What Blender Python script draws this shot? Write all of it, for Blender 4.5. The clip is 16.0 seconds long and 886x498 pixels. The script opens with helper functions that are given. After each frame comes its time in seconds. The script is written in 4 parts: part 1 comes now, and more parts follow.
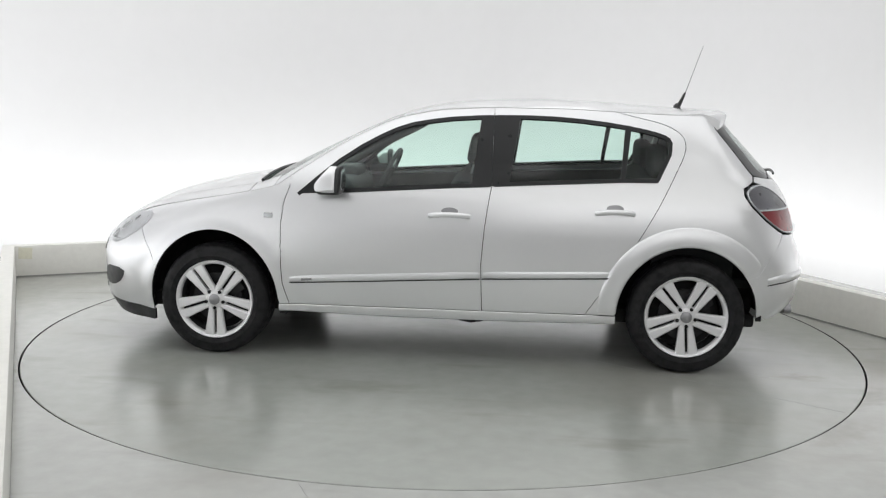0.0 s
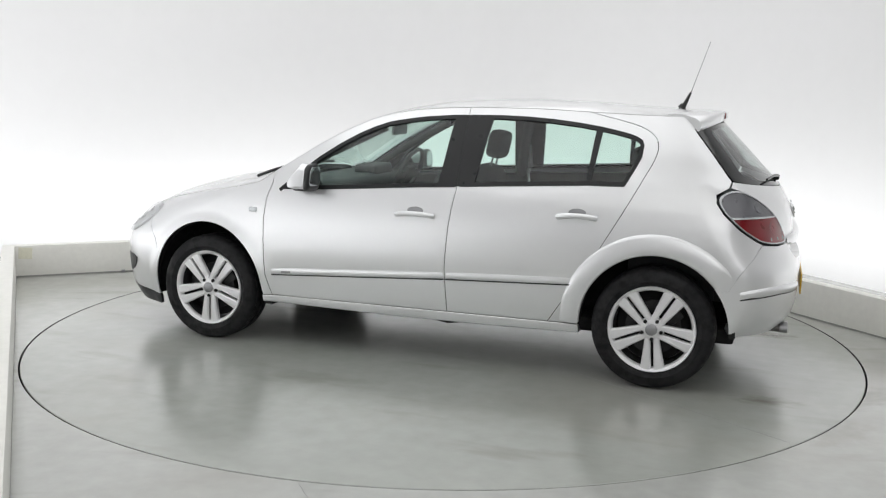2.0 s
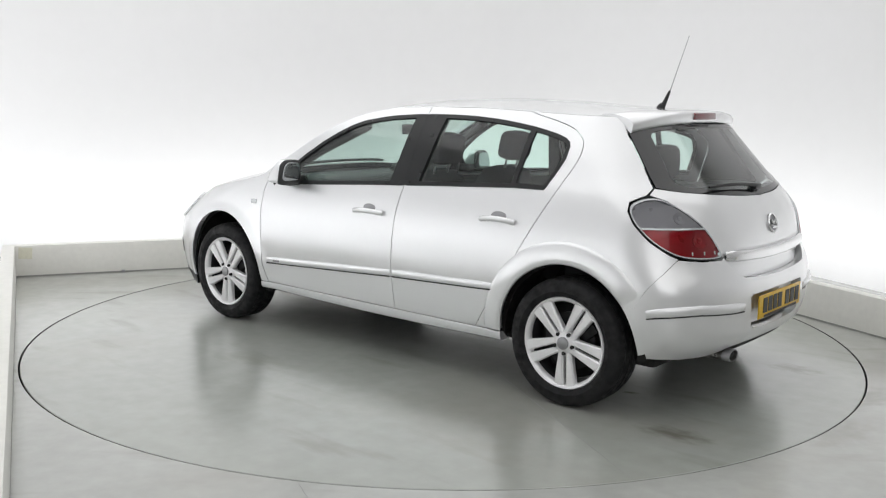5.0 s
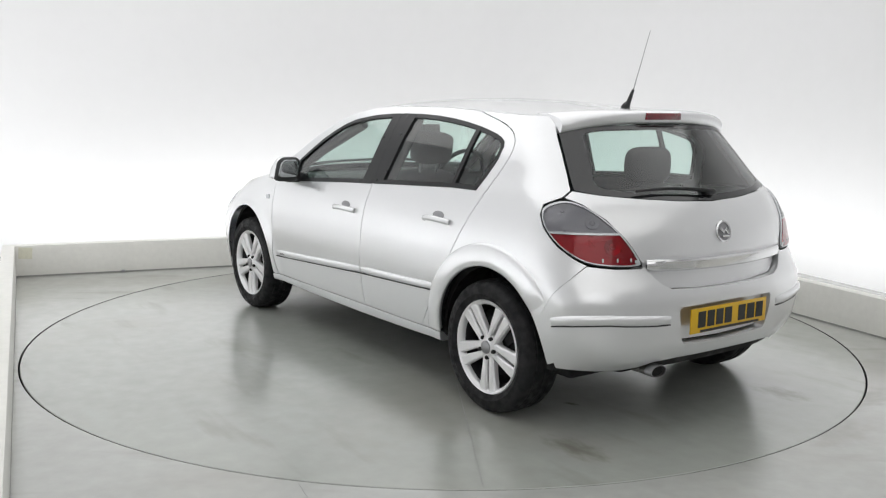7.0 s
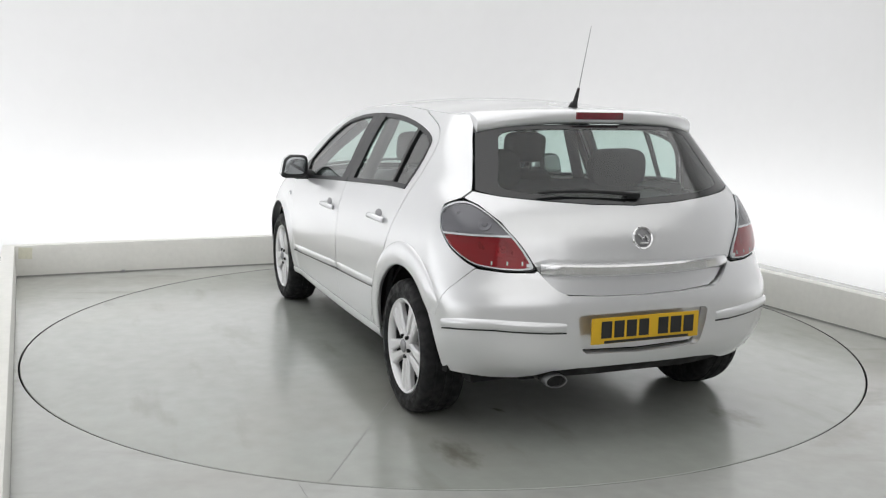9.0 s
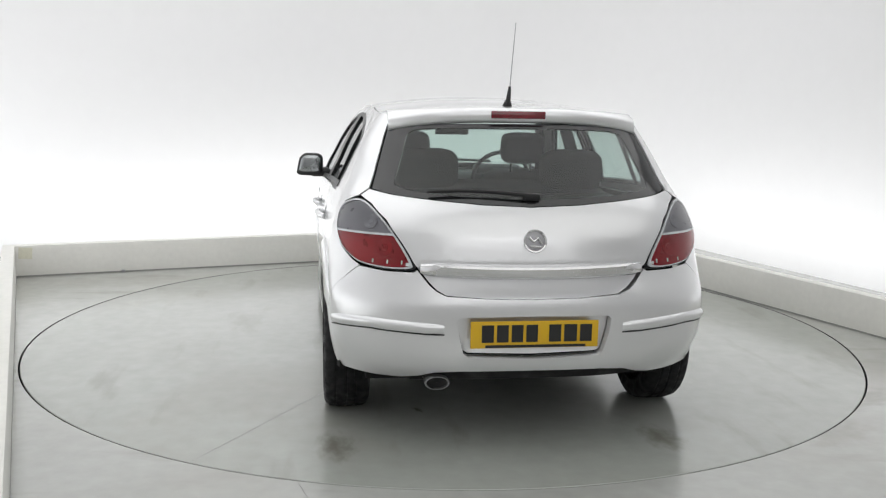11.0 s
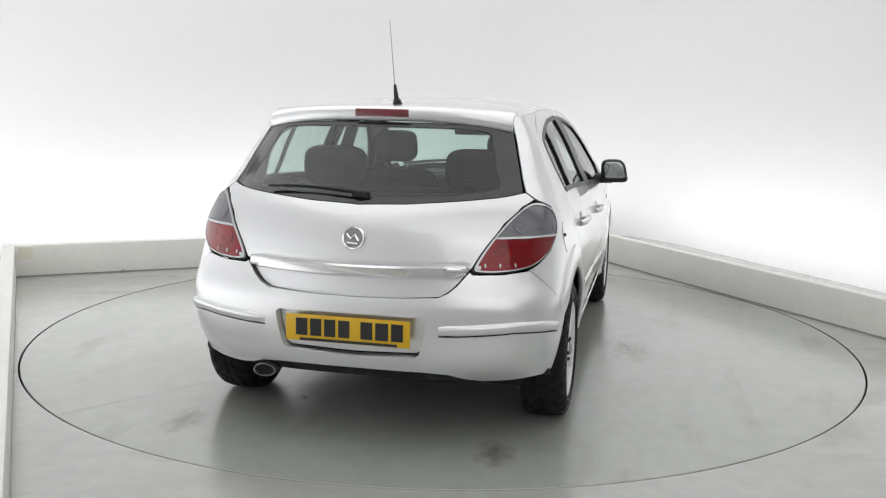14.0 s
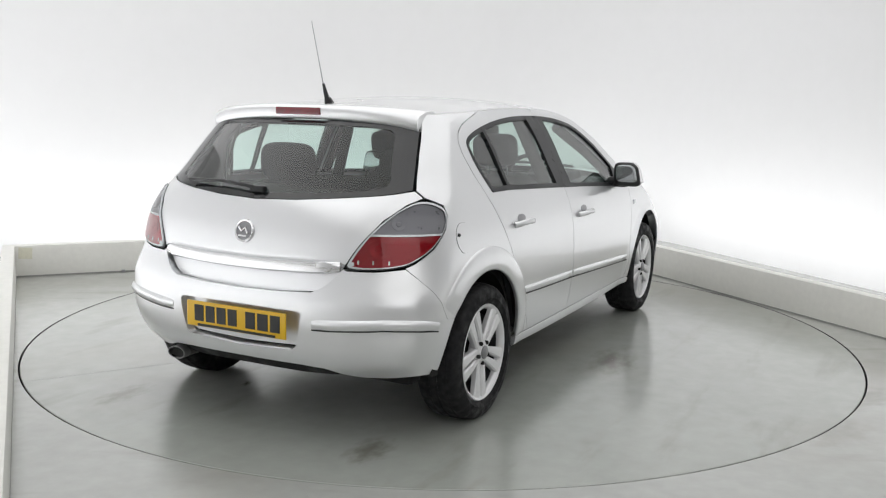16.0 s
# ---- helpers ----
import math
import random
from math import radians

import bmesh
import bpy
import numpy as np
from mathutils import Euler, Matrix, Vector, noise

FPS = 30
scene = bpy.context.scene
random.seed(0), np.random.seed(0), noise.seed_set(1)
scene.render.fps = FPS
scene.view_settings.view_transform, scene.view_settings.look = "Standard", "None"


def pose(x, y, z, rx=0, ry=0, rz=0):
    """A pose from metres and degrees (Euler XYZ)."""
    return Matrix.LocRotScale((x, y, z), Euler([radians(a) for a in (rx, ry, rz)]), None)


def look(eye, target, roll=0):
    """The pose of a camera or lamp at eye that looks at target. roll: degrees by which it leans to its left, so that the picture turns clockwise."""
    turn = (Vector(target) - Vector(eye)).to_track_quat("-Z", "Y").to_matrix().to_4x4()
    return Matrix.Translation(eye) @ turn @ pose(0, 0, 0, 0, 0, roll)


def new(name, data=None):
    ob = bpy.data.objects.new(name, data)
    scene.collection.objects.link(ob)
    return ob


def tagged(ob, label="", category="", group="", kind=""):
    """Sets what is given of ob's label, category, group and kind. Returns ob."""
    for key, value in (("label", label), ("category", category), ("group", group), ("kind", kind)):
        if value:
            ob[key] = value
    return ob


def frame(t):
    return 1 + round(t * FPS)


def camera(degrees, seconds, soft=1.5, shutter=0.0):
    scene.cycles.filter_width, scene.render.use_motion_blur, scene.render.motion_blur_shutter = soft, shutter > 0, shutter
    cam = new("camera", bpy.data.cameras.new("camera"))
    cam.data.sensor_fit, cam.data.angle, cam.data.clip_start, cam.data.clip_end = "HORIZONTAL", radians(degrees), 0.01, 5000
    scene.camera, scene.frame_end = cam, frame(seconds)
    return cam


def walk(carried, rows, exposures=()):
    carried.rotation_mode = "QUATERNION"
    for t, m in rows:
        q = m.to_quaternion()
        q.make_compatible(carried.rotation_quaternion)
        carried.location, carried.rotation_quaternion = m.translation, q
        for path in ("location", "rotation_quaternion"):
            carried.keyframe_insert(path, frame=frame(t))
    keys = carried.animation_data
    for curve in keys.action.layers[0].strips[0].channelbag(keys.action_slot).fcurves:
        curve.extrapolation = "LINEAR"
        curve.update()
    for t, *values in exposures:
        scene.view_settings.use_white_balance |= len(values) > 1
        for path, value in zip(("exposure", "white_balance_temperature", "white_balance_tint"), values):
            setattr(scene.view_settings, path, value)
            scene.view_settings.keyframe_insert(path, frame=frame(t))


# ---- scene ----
# The camera stands still at the open side of a small studio bay.
cam = camera(50.87, 16.0, soft=1.2)
EYE = Vector((0.0, -5.769, 1.451))
TILT, YAW = radians(9.185), radians(-0.104)
AHEAD = Vector((math.sin(YAW) * math.cos(TILT), math.cos(YAW) * math.cos(TILT), -math.sin(TILT)))
walk(cam, [(0, look(EYE, EYE + AHEAD, 1.026)), (16.0, look(EYE, EYE + AHEAD, 1.026))])

# ---- light ----
BAY = 24.0                       # the bay is turned by this much
BACK, SIDE, KERB = 2.58, 2.50, 0.25
WALL = 3.75                      # the white backdrop stands behind the kerbs
TOP = 3.6


def bay(a, b, z=0.0):
    """A point of the bay: a to its side kerb, b to its back kerb."""
    c, s = math.cos(radians(BAY)), math.sin(radians(BAY))
    return Vector((a * c - b * s, a * s + b * c, z))


world = bpy.data.worlds.new("studio_air")
scene.world = world
world.use_nodes = True
world.node_tree.nodes["Background"].inputs[0].default_value = (0.9, 0.95, 1.0, 1)
world.node_tree.nodes["Background"].inputs[1].default_value = 0.05


def area(name, at, target, sx, sy, watts, colour=(1, 1, 1)):
    d = bpy.data.lights.new(name, "AREA")
    d.shape, d.size, d.size_y, d.energy, d.color = "RECTANGLE", sx, sy, watts, colour
    ob = new(name, d)
    ob.matrix_world = look(at, target)
    return ob


# strip lights stand hidden behind the kerbs and wash the backdrop
for nm, at, to, watts in (("strip_light_back", bay(0, 3.05, 0.1), bay(0, 3.55, 0.9), 28),
                         ("strip_light_right", bay(2.98, 0, 0.1), bay(3.5, 0, 0.9), 27),
                         ("strip_light_left", bay(-2.98, 0, 0.1), bay(-3.5, 0, 1.1), 58)):
    area(nm, at, to, 5.7, 0.25, watts, (0.985, 0.99, 1.0))
ceiling_light = area("softbox_light", bay(0, 0.3, TOP - 0.2), bay(0, 0.3, 0), 6.6, 6.4, 98, (1.0, 0.995, 1.0))
ceiling_light.matrix_world = Matrix.Translation(bay(0, 0.3, TOP - 0.2)) @ pose(0, 0, 0, 0, 0, BAY)
# two unseen fill lamps, added on the camera side to brighten floor and car
entry_fill = area("entry_fill_light", bay(0, -5.4, TOP - 0.2), bay(0, -5.4, 0), 6.0, 4.0, 44, (1.0, 0.995, 0.98))
entry_fill.matrix_world = Matrix.Translation(bay(0, -5.4, TOP - 0.2)) @ pose(0, 0, 0, 0, 0, BAY)
area("front_fill_light", bay(-1.5, -6.8, 2.5), Vector((0, 0, 0.7)), 4.0, 2.0, 22, (1.0, 0.995, 1.0))
scene.view_settings.exposure = 0.0


# ---- materials ----
def material(name, colour, rough=0.5, metal=0.0, coat=0.0, vary=0.06, scale=6.0, bump=0.0, bump_scale=60.0, spec=0.5):
    m = bpy.data.materials.new(name)
    m.use_nodes = True
    nt = m.node_tree
    b = nt.nodes["Principled BSDF"]
    b.inputs["Metallic"].default_value = metal
    b.inputs["Roughness"].default_value = rough
    b.inputs["Coat Weight"].default_value = coat
    b.inputs["Coat Roughness"].default_value = 0.06
    b.inputs["Specular IOR Level"].default_value = spec
    tc = nt.nodes.new("ShaderNodeTexCoord")
    n1, n2 = nt.nodes.new("ShaderNodeTexNoise"), nt.nodes.new("ShaderNodeTexNoise")
    n1.inputs["Scale"].default_value, n1.inputs["Detail"].default_value = scale, 5
    n2.inputs["Scale"].default_value, n2.inputs["Detail"].default_value = scale * 9, 4
    add = nt.nodes.new("ShaderNodeMath")
    add.operation = "ADD"
    for n in (n1, n2):
        nt.links.new(tc.outputs["Object"], n.inputs["Vector"])
    nt.links.new(n1.outputs["Fac"], add.inputs[0])
    nt.links.new(n2.outputs["Fac"], add.inputs[1])
    mp = nt.nodes.new("ShaderNodeMapRange")
    mp.inputs["From Min"].default_value, mp.inputs["From Max"].default_value = 0.6, 1.4
    mp.inputs["To Min"].default_value, mp.inputs["To Max"].default_value = 1 - vary, 1 + vary
    nt.links.new(add.outputs[0], mp.inputs["Value"])
    mul = nt.nodes.new("ShaderNodeVectorMath")
    mul.operation = "SCALE"
    mul.inputs[0].default_value = colour[:3]
    nt.links.new(mp.outputs[0], mul.inputs["Scale"])
    nt.links.new(mul.outputs[0], b.inputs["Base Color"])
    r2 = nt.nodes.new("ShaderNodeMapRange")
    r2.inputs["From Min"].default_value, r2.inputs["From Max"].default_value = 0.3, 0.7
    r2.inputs["To Min"].default_value, r2.inputs["To Max"].default_value = rough * (1 - 2 * vary), rough * (1 + 2 * vary)
    nt.links.new(n1.outputs["Fac"], r2.inputs["Value"])
    nt.links.new(r2.outputs[0], b.inputs["Roughness"])
    if bump:
        bp, n3 = nt.nodes.new("ShaderNodeBump"), nt.nodes.new("ShaderNodeTexNoise")
        n3.inputs["Scale"].default_value = bump_scale
        bp.inputs["Strength"].default_value, bp.inputs["Distance"].default_value = bump, 0.01
        nt.links.new(tc.outputs["Object"], n3.inputs["Vector"])
        nt.links.new(n3.outputs["Fac"], bp.inputs["Height"])
        nt.links.new(bp.outputs[0], b.inputs["Normal"])
    return m


def glass(name, tint, gloss=1.0):
    """A thin pane: tinted see-through with a mirror-like skin."""
    m = bpy.data.materials.new(name)
    m.use_nodes = True
    nt = m.node_tree
    nt.nodes.remove(nt.nodes["Principled BSDF"])
    t, g, mix = nt.nodes.new("ShaderNodeBsdfTransparent"), nt.nodes.new("ShaderNodeBsdfGlossy"), nt.nodes.new("ShaderNodeMixShader")
    t.inputs[0].default_value = (*tint, 1)
    g.inputs["Roughness"].default_value = 0.03
    fr, pw, k = nt.nodes.new("ShaderNodeLayerWeight"), nt.nodes.new("ShaderNodeMath"), nt.nodes.new("ShaderNodeMath")
    fr.inputs["Blend"].default_value = 0.5
    pw.operation, k.operation = "POWER", "MULTIPLY_ADD"
    pw.inputs[1].default_value = 2.8
    k.inputs[1].default_value, k.inputs[2].default_value = 0.85 * gloss, 0.055 * gloss
    nt.links.new(fr.outputs["Facing"], pw.inputs[0])
    nt.links.new(pw.outputs[0], k.inputs[0])
    nt.links.new(k.outputs[0], mix.inputs[0])
    nt.links.new(t.outputs[0], mix.inputs[1])
    nt.links.new(g.outputs[0], mix.inputs[2])
    nt.links.new(mix.outputs[0], nt.nodes["Material Output"].inputs[0])
    return m


def floor_paint(name, colour, stains, scale):
    """Worn light grey floor paint, with dull patches, streaks and brown scuffs."""
    m = material(name, colour, 0.22, vary=0.09, scale=scale, bump=0.03, bump_scale=25, spec=1.0, coat=0.5)
    nt = m.node_tree
    b = nt.nodes["Principled BSDF"]
    b.inputs["Coat Roughness"].default_value = 0.2
    old = b.inputs["Base Color"].links[0].from_socket
    tc = nt.nodes.new("ShaderNodeTexCoord")
    # brownish worn clouds, and finer dirt drawn out one way
    for sc, lo, hi, most, tint in (((0.55, 0.8, 1), 0.48, 0.72, 0.55, (0.33, 0.315, 0.28, 1)), ((1.2, 5.0, 1), 0.56, 0.75, 0.4, (0.24, 0.23, 0.205, 1))):
        mp = nt.nodes.new("ShaderNodeMapping")
        mp.inputs["Scale"].default_value = sc
        mp.inputs["Rotation"].default_value = (0, 0, 0.35)
        nz = nt.nodes.new("ShaderNodeTexNoise")
        nz.inputs["Scale"].default_value, nz.inputs["Detail"].default_value = 1.0, 6
        rg = nt.nodes.new("ShaderNodeMapRange")
        rg.interpolation_type = "SMOOTHSTEP"
        rg.inputs["From Min"].default_value, rg.inputs["From Max"].default_value = lo, hi
        rg.inputs["To Max"].default_value = most
        mx = nt.nodes.new("ShaderNodeMix")
        mx.data_type = "RGBA"
        mx.inputs["B"].default_value = tint
        nt.links.new(tc.outputs["Object"], mp.inputs["Vector"])
        nt.links.new(mp.outputs[0], nz.inputs["Vector"])
        nt.links.new(nz.outputs["Fac"], rg.inputs["Value"])
        nt.links.new(rg.outputs[0], mx.inputs["Factor"])
        nt.links.new(old, mx.inputs["A"])
        old = mx.outputs["Result"]
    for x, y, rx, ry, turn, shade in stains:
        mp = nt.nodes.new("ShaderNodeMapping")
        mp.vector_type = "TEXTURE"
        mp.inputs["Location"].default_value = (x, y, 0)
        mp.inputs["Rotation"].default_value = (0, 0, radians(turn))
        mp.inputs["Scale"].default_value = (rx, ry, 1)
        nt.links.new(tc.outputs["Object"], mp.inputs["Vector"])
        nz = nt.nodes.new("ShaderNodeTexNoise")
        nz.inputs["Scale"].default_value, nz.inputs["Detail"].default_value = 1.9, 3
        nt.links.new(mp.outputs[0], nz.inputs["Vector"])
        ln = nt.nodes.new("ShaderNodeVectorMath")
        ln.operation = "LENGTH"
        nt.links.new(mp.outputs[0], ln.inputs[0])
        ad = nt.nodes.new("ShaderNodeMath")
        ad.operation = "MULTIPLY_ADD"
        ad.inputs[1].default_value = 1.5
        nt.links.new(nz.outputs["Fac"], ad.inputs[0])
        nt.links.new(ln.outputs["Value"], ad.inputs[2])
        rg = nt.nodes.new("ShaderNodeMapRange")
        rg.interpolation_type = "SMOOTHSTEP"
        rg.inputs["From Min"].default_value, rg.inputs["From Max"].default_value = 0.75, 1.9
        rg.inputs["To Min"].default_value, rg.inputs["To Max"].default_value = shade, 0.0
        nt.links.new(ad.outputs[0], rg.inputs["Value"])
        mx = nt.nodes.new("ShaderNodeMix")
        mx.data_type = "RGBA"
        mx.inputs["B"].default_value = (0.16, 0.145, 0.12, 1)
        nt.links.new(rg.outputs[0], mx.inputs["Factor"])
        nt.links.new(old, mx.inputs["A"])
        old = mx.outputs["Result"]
    nt.links.new(old, b.inputs["Base Color"])
    return m


M_WALL = material("white_backdrop_paint", (0.80, 0.80, 0.805), 0.7, vary=0.012, scale=0.8)
M_KERB = material("cream_kerb_paint", (0.80, 0.795, 0.75), 0.5, vary=0.05, scale=2.5, bump=0.04)
M_FLOOR = floor_paint("grey_floor_paint", (0.435, 0.445, 0.42), [(2.05, -1.25, 0.35, 0.16, 20, 0.5), (1.75, -1.7, 0.3, 0.2, 60, 0.35)], 1.3)
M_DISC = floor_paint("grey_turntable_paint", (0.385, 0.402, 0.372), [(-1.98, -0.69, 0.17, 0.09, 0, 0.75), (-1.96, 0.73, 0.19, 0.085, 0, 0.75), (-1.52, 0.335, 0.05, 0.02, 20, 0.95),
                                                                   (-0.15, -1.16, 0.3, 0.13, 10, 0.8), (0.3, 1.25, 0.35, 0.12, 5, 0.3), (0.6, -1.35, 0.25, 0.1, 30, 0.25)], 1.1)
# grey for the kerb-foot shade strips, and for the real floor joint
M_SHADE_JOINT = material("grey_shade_and_joint", (0.28, 0.28, 0.265), 0.7, vary=0.2, scale=12)
M_PIPE = material("sooty_pipe_steel", (0.16, 0.155, 0.15), 0.35, metal=0.8, vary=0.2, scale=30)
M_SEAM = material("joint_filler", (0.22, 0.22, 0.21), 0.6, vary=0.2, scale=8)
M_TAPE = material("faded_yellow_tape", (0.74, 0.725, 0.6), 0.6, vary=0.12, scale=30)
# black on the faces of the turntable gap paints in its deep shade
M_PIT = material("black_gap", (0.02, 0.02, 0.02), 0.8)
M_CEIL = material("white_ceiling_paint", (0.8, 0.8, 0.8), 0.8)
M_PAINT = material("silver_metallic_paint", (0.80, 0.806, 0.818), 0.32, metal=0.74, coat=1.0, vary=0.006, scale=3)
M_PAINT.node_tree.nodes["Principled BSDF"].inputs["Coat Roughness"].default_value = 0.03
M_BLACK = material("black_plastic", (0.018, 0.019, 0.02), 0.45, vary=0.1, scale=20, bump=0.03, bump_scale=300)
M_GLOSS = material("black_gloss_trim", (0.012, 0.013, 0.014), 0.3, vary=0.05, scale=20, spec=0.35)
M_FRIT = material("black_glass_border", (0.012, 0.013, 0.014), 0.06, vary=0.05, scale=20, spec=0.8)
M_RUBBER = material("tyre_rubber", (0.010, 0.010, 0.011), 0.7, vary=0.2, scale=30, bump=0.06, bump_scale=200, spec=0.3)
M_ALLOY = material("silver_alloy", (0.80, 0.80, 0.81), 0.4, metal=0.35, coat=0.5, vary=0.012, scale=8)
M_STEEL = material("worn_steel", (0.33, 0.33, 0.34), 0.4, metal=0.9, vary=0.12, scale=25)
M_IRON = material("dull_iron", (0.035, 0.035, 0.037), 0.6, metal=0.5, vary=0.2, scale=30)
M_CHROME = material("chrome", (0.82, 0.82, 0.83), 0.11, metal=1.0, vary=0.02)
M_DARK = material("dark_underbody", (0.012, 0.012, 0.012), 0.9, vary=0.2, scale=9)
M_CLOTH = material("dark_grey_seat_cloth", (0.03, 0.032, 0.035), 0.9, vary=0.06, scale=8)
M_TRIM = material("dark_grey_cabin_plastic", (0.04, 0.042, 0.044), 0.65, vary=0.08, scale=15)
M_LINING = material("pale_grey_headlining", (0.5, 0.5, 0.48), 0.9, vary=0.04)
M_RED = material("red_brake_lamp", (0.16, 0.006, 0.014), 0.14, coat=1.0, vary=0.45, scale=16)
M_BOWL = material("dark_lamp_bowl", (0.12, 0.12, 0.125), 0.2, metal=0.6, coat=0.6, vary=0.2, scale=20)
M_REFLECTOR = material("silver_lamp_reflector", (0.62, 0.62, 0.63), 0.3, metal=0.5, vary=0.06, scale=22)
M_LENS = material("clear_lamp_lens", (0.6, 0.62, 0.64), 0.1, coat=1.0, metal=0.3, vary=0.15, scale=14)
M_MIRROR = material("mirror_glass", (0.45, 0.47, 0.48), 0.08, metal=0.9, vary=0.02)
M_PLATE = material("yellow_plate", (0.75, 0.46, 0.02), 0.35, vary=0.03)
M_GLASS = glass("green_tinted_glass", (0.82, 0.95, 0.90))
M_REARGLASS = glass("rear_tinted_glass", (0.70, 0.80, 0.77))
M_SMOKELENS = glass("smoked_lamp_lens", (0.52, 0.52, 0.54), 0.8)
M_REDLENS = glass("red_lamp_lens", (0.60, 0.035, 0.085), 1.0)
M_CLEARLENS = glass("clear_lamp_lens", (0.93, 0.94, 0.95), 0.8)


# ---- mesh helpers ----
def finish(bm, name, mat, parent=None, label="", smooth=True, sharp=35):
    bmesh.ops.recalc_face_normals(bm, faces=bm.faces) if not smooth else None
    bm.normal_update()
    for f in bm.faces:
        f.smooth = smooth
    if smooth:
        for e in bm.edges:
            if len(e.link_faces) == 2 and e.calc_face_angle(0) > radians(sharp):
                e.smooth = False
    me = bpy.data.meshes.new(name)
    bm.to_mesh(me)
    bm.free()
    me.materials.append(mat)
    ob = new(name, me)
    if parent is not None:
        ob.parent = parent
    if label:
        tagged(ob, label)
    return ob


def part(name, bm, mat, parent, label="", smooth=True, sharp=35):
    return finish(bm, name, mat, parent, label, smooth, sharp)


def box_bm(sx, sy, sz, at=(0, 0, 0), bevel=0.0, seg=2, bm=None, rot=None):
    b = bmesh.new()
    bmesh.ops.create_cube(b, size=1.0)
    bmesh.ops.scale(b, vec=(sx, sy, sz), verts=b.verts)
    if bevel:
        bmesh.ops.bevel(b, geom=b.edges[:], offset=bevel, segments=seg, affect="EDGES", profile=0.6)
    if rot is not None:
        bmesh.ops.rotate(b, cent=(0, 0, 0), matrix=rot, verts=b.verts)
    bmesh.ops.translate(b, vec=at, verts=b.verts)
    return merge(bm, b)


def merge(bm, b):
    """Adds b to bm, and gives bm; b itself where there is no bm."""
    if bm is None:
        return b
    me = bpy.data.meshes.new("join")
    b.to_mesh(me)
    b.free()
    bm.from_mesh(me)
    bpy.data.meshes.remove(me)
    return bm


def lathe(profile, n=64, closed=False):
    """Turns (r, y) pairs about the y axis."""
    bm = bmesh.new()
    rings = [[bm.verts.new((r * math.cos(2 * math.pi * i / n), y, r * math.sin(2 * math.pi * i / n))) for i in range(n)] for r, y in profile]
    pairs = list(zip(rings, rings[1:])) + ([(rings[-1], rings[0])] if closed else [])
    for a, b in pairs:
        for i in range(n):
            bm.faces.new((a[i], a[(i + 1) % n], b[(i + 1) % n], b[i]))
    bmesh.ops.recalc_face_normals(bm, faces=bm.faces)
    return bm


def tube(points, r, n=10, taper=None):
    """A round bar along points."""
    bm = bmesh.new()
    rings = []
    pts = [Vector(p) for p in points]
    for i, p in enumerate(pts):
        d = (pts[min(i + 1, len(pts) - 1)] - pts[max(i - 1, 0)]).normalized()
        a = d.orthogonal().normalized() if abs(d.z) > 0.9 else d.cross(Vector((0, 0, 1))).normalized()
        b = d.cross(a)
        rr = r if taper is None else r + (taper - r) * i / (len(pts) - 1)
        rings.append([bm.verts.new(p + rr * (a * math.cos(2 * math.pi * k / n) + b * math.sin(2 * math.pi * k / n))) for k in range(n)])
    for a, b in zip(rings, rings[1:]):
        for k in range(n):
            bm.faces.new((a[k], a[(k + 1) % n], b[(k + 1) % n], b[k]))
    bm.faces.new(rings[0][::-1])
    bm.faces.new(rings[-1])
    bmesh.ops.recalc_face_normals(bm, faces=bm.faces)
    return bm


# ---- the bay: floor, kerbs, backdrop, ceiling ----
DISC_R = 2.4570


def plan_ring(half_a, back, front, r, n=14):
    """A round-cornered outline of the bay, from its front left corner round the back."""
    out = []
    for cx_, cy_, a0 in ((half_a - r, front + r, -90), (half_a - r, back - r, 0), (-half_a + r, back - r, 90), (-half_a + r, front + r, 180)):
        for i in range(n + 1):
            a = radians(a0 + 90 * i / n)
            out.append((cx_ + r * math.cos(a), cy_ + r * math.sin(a)))
    return out


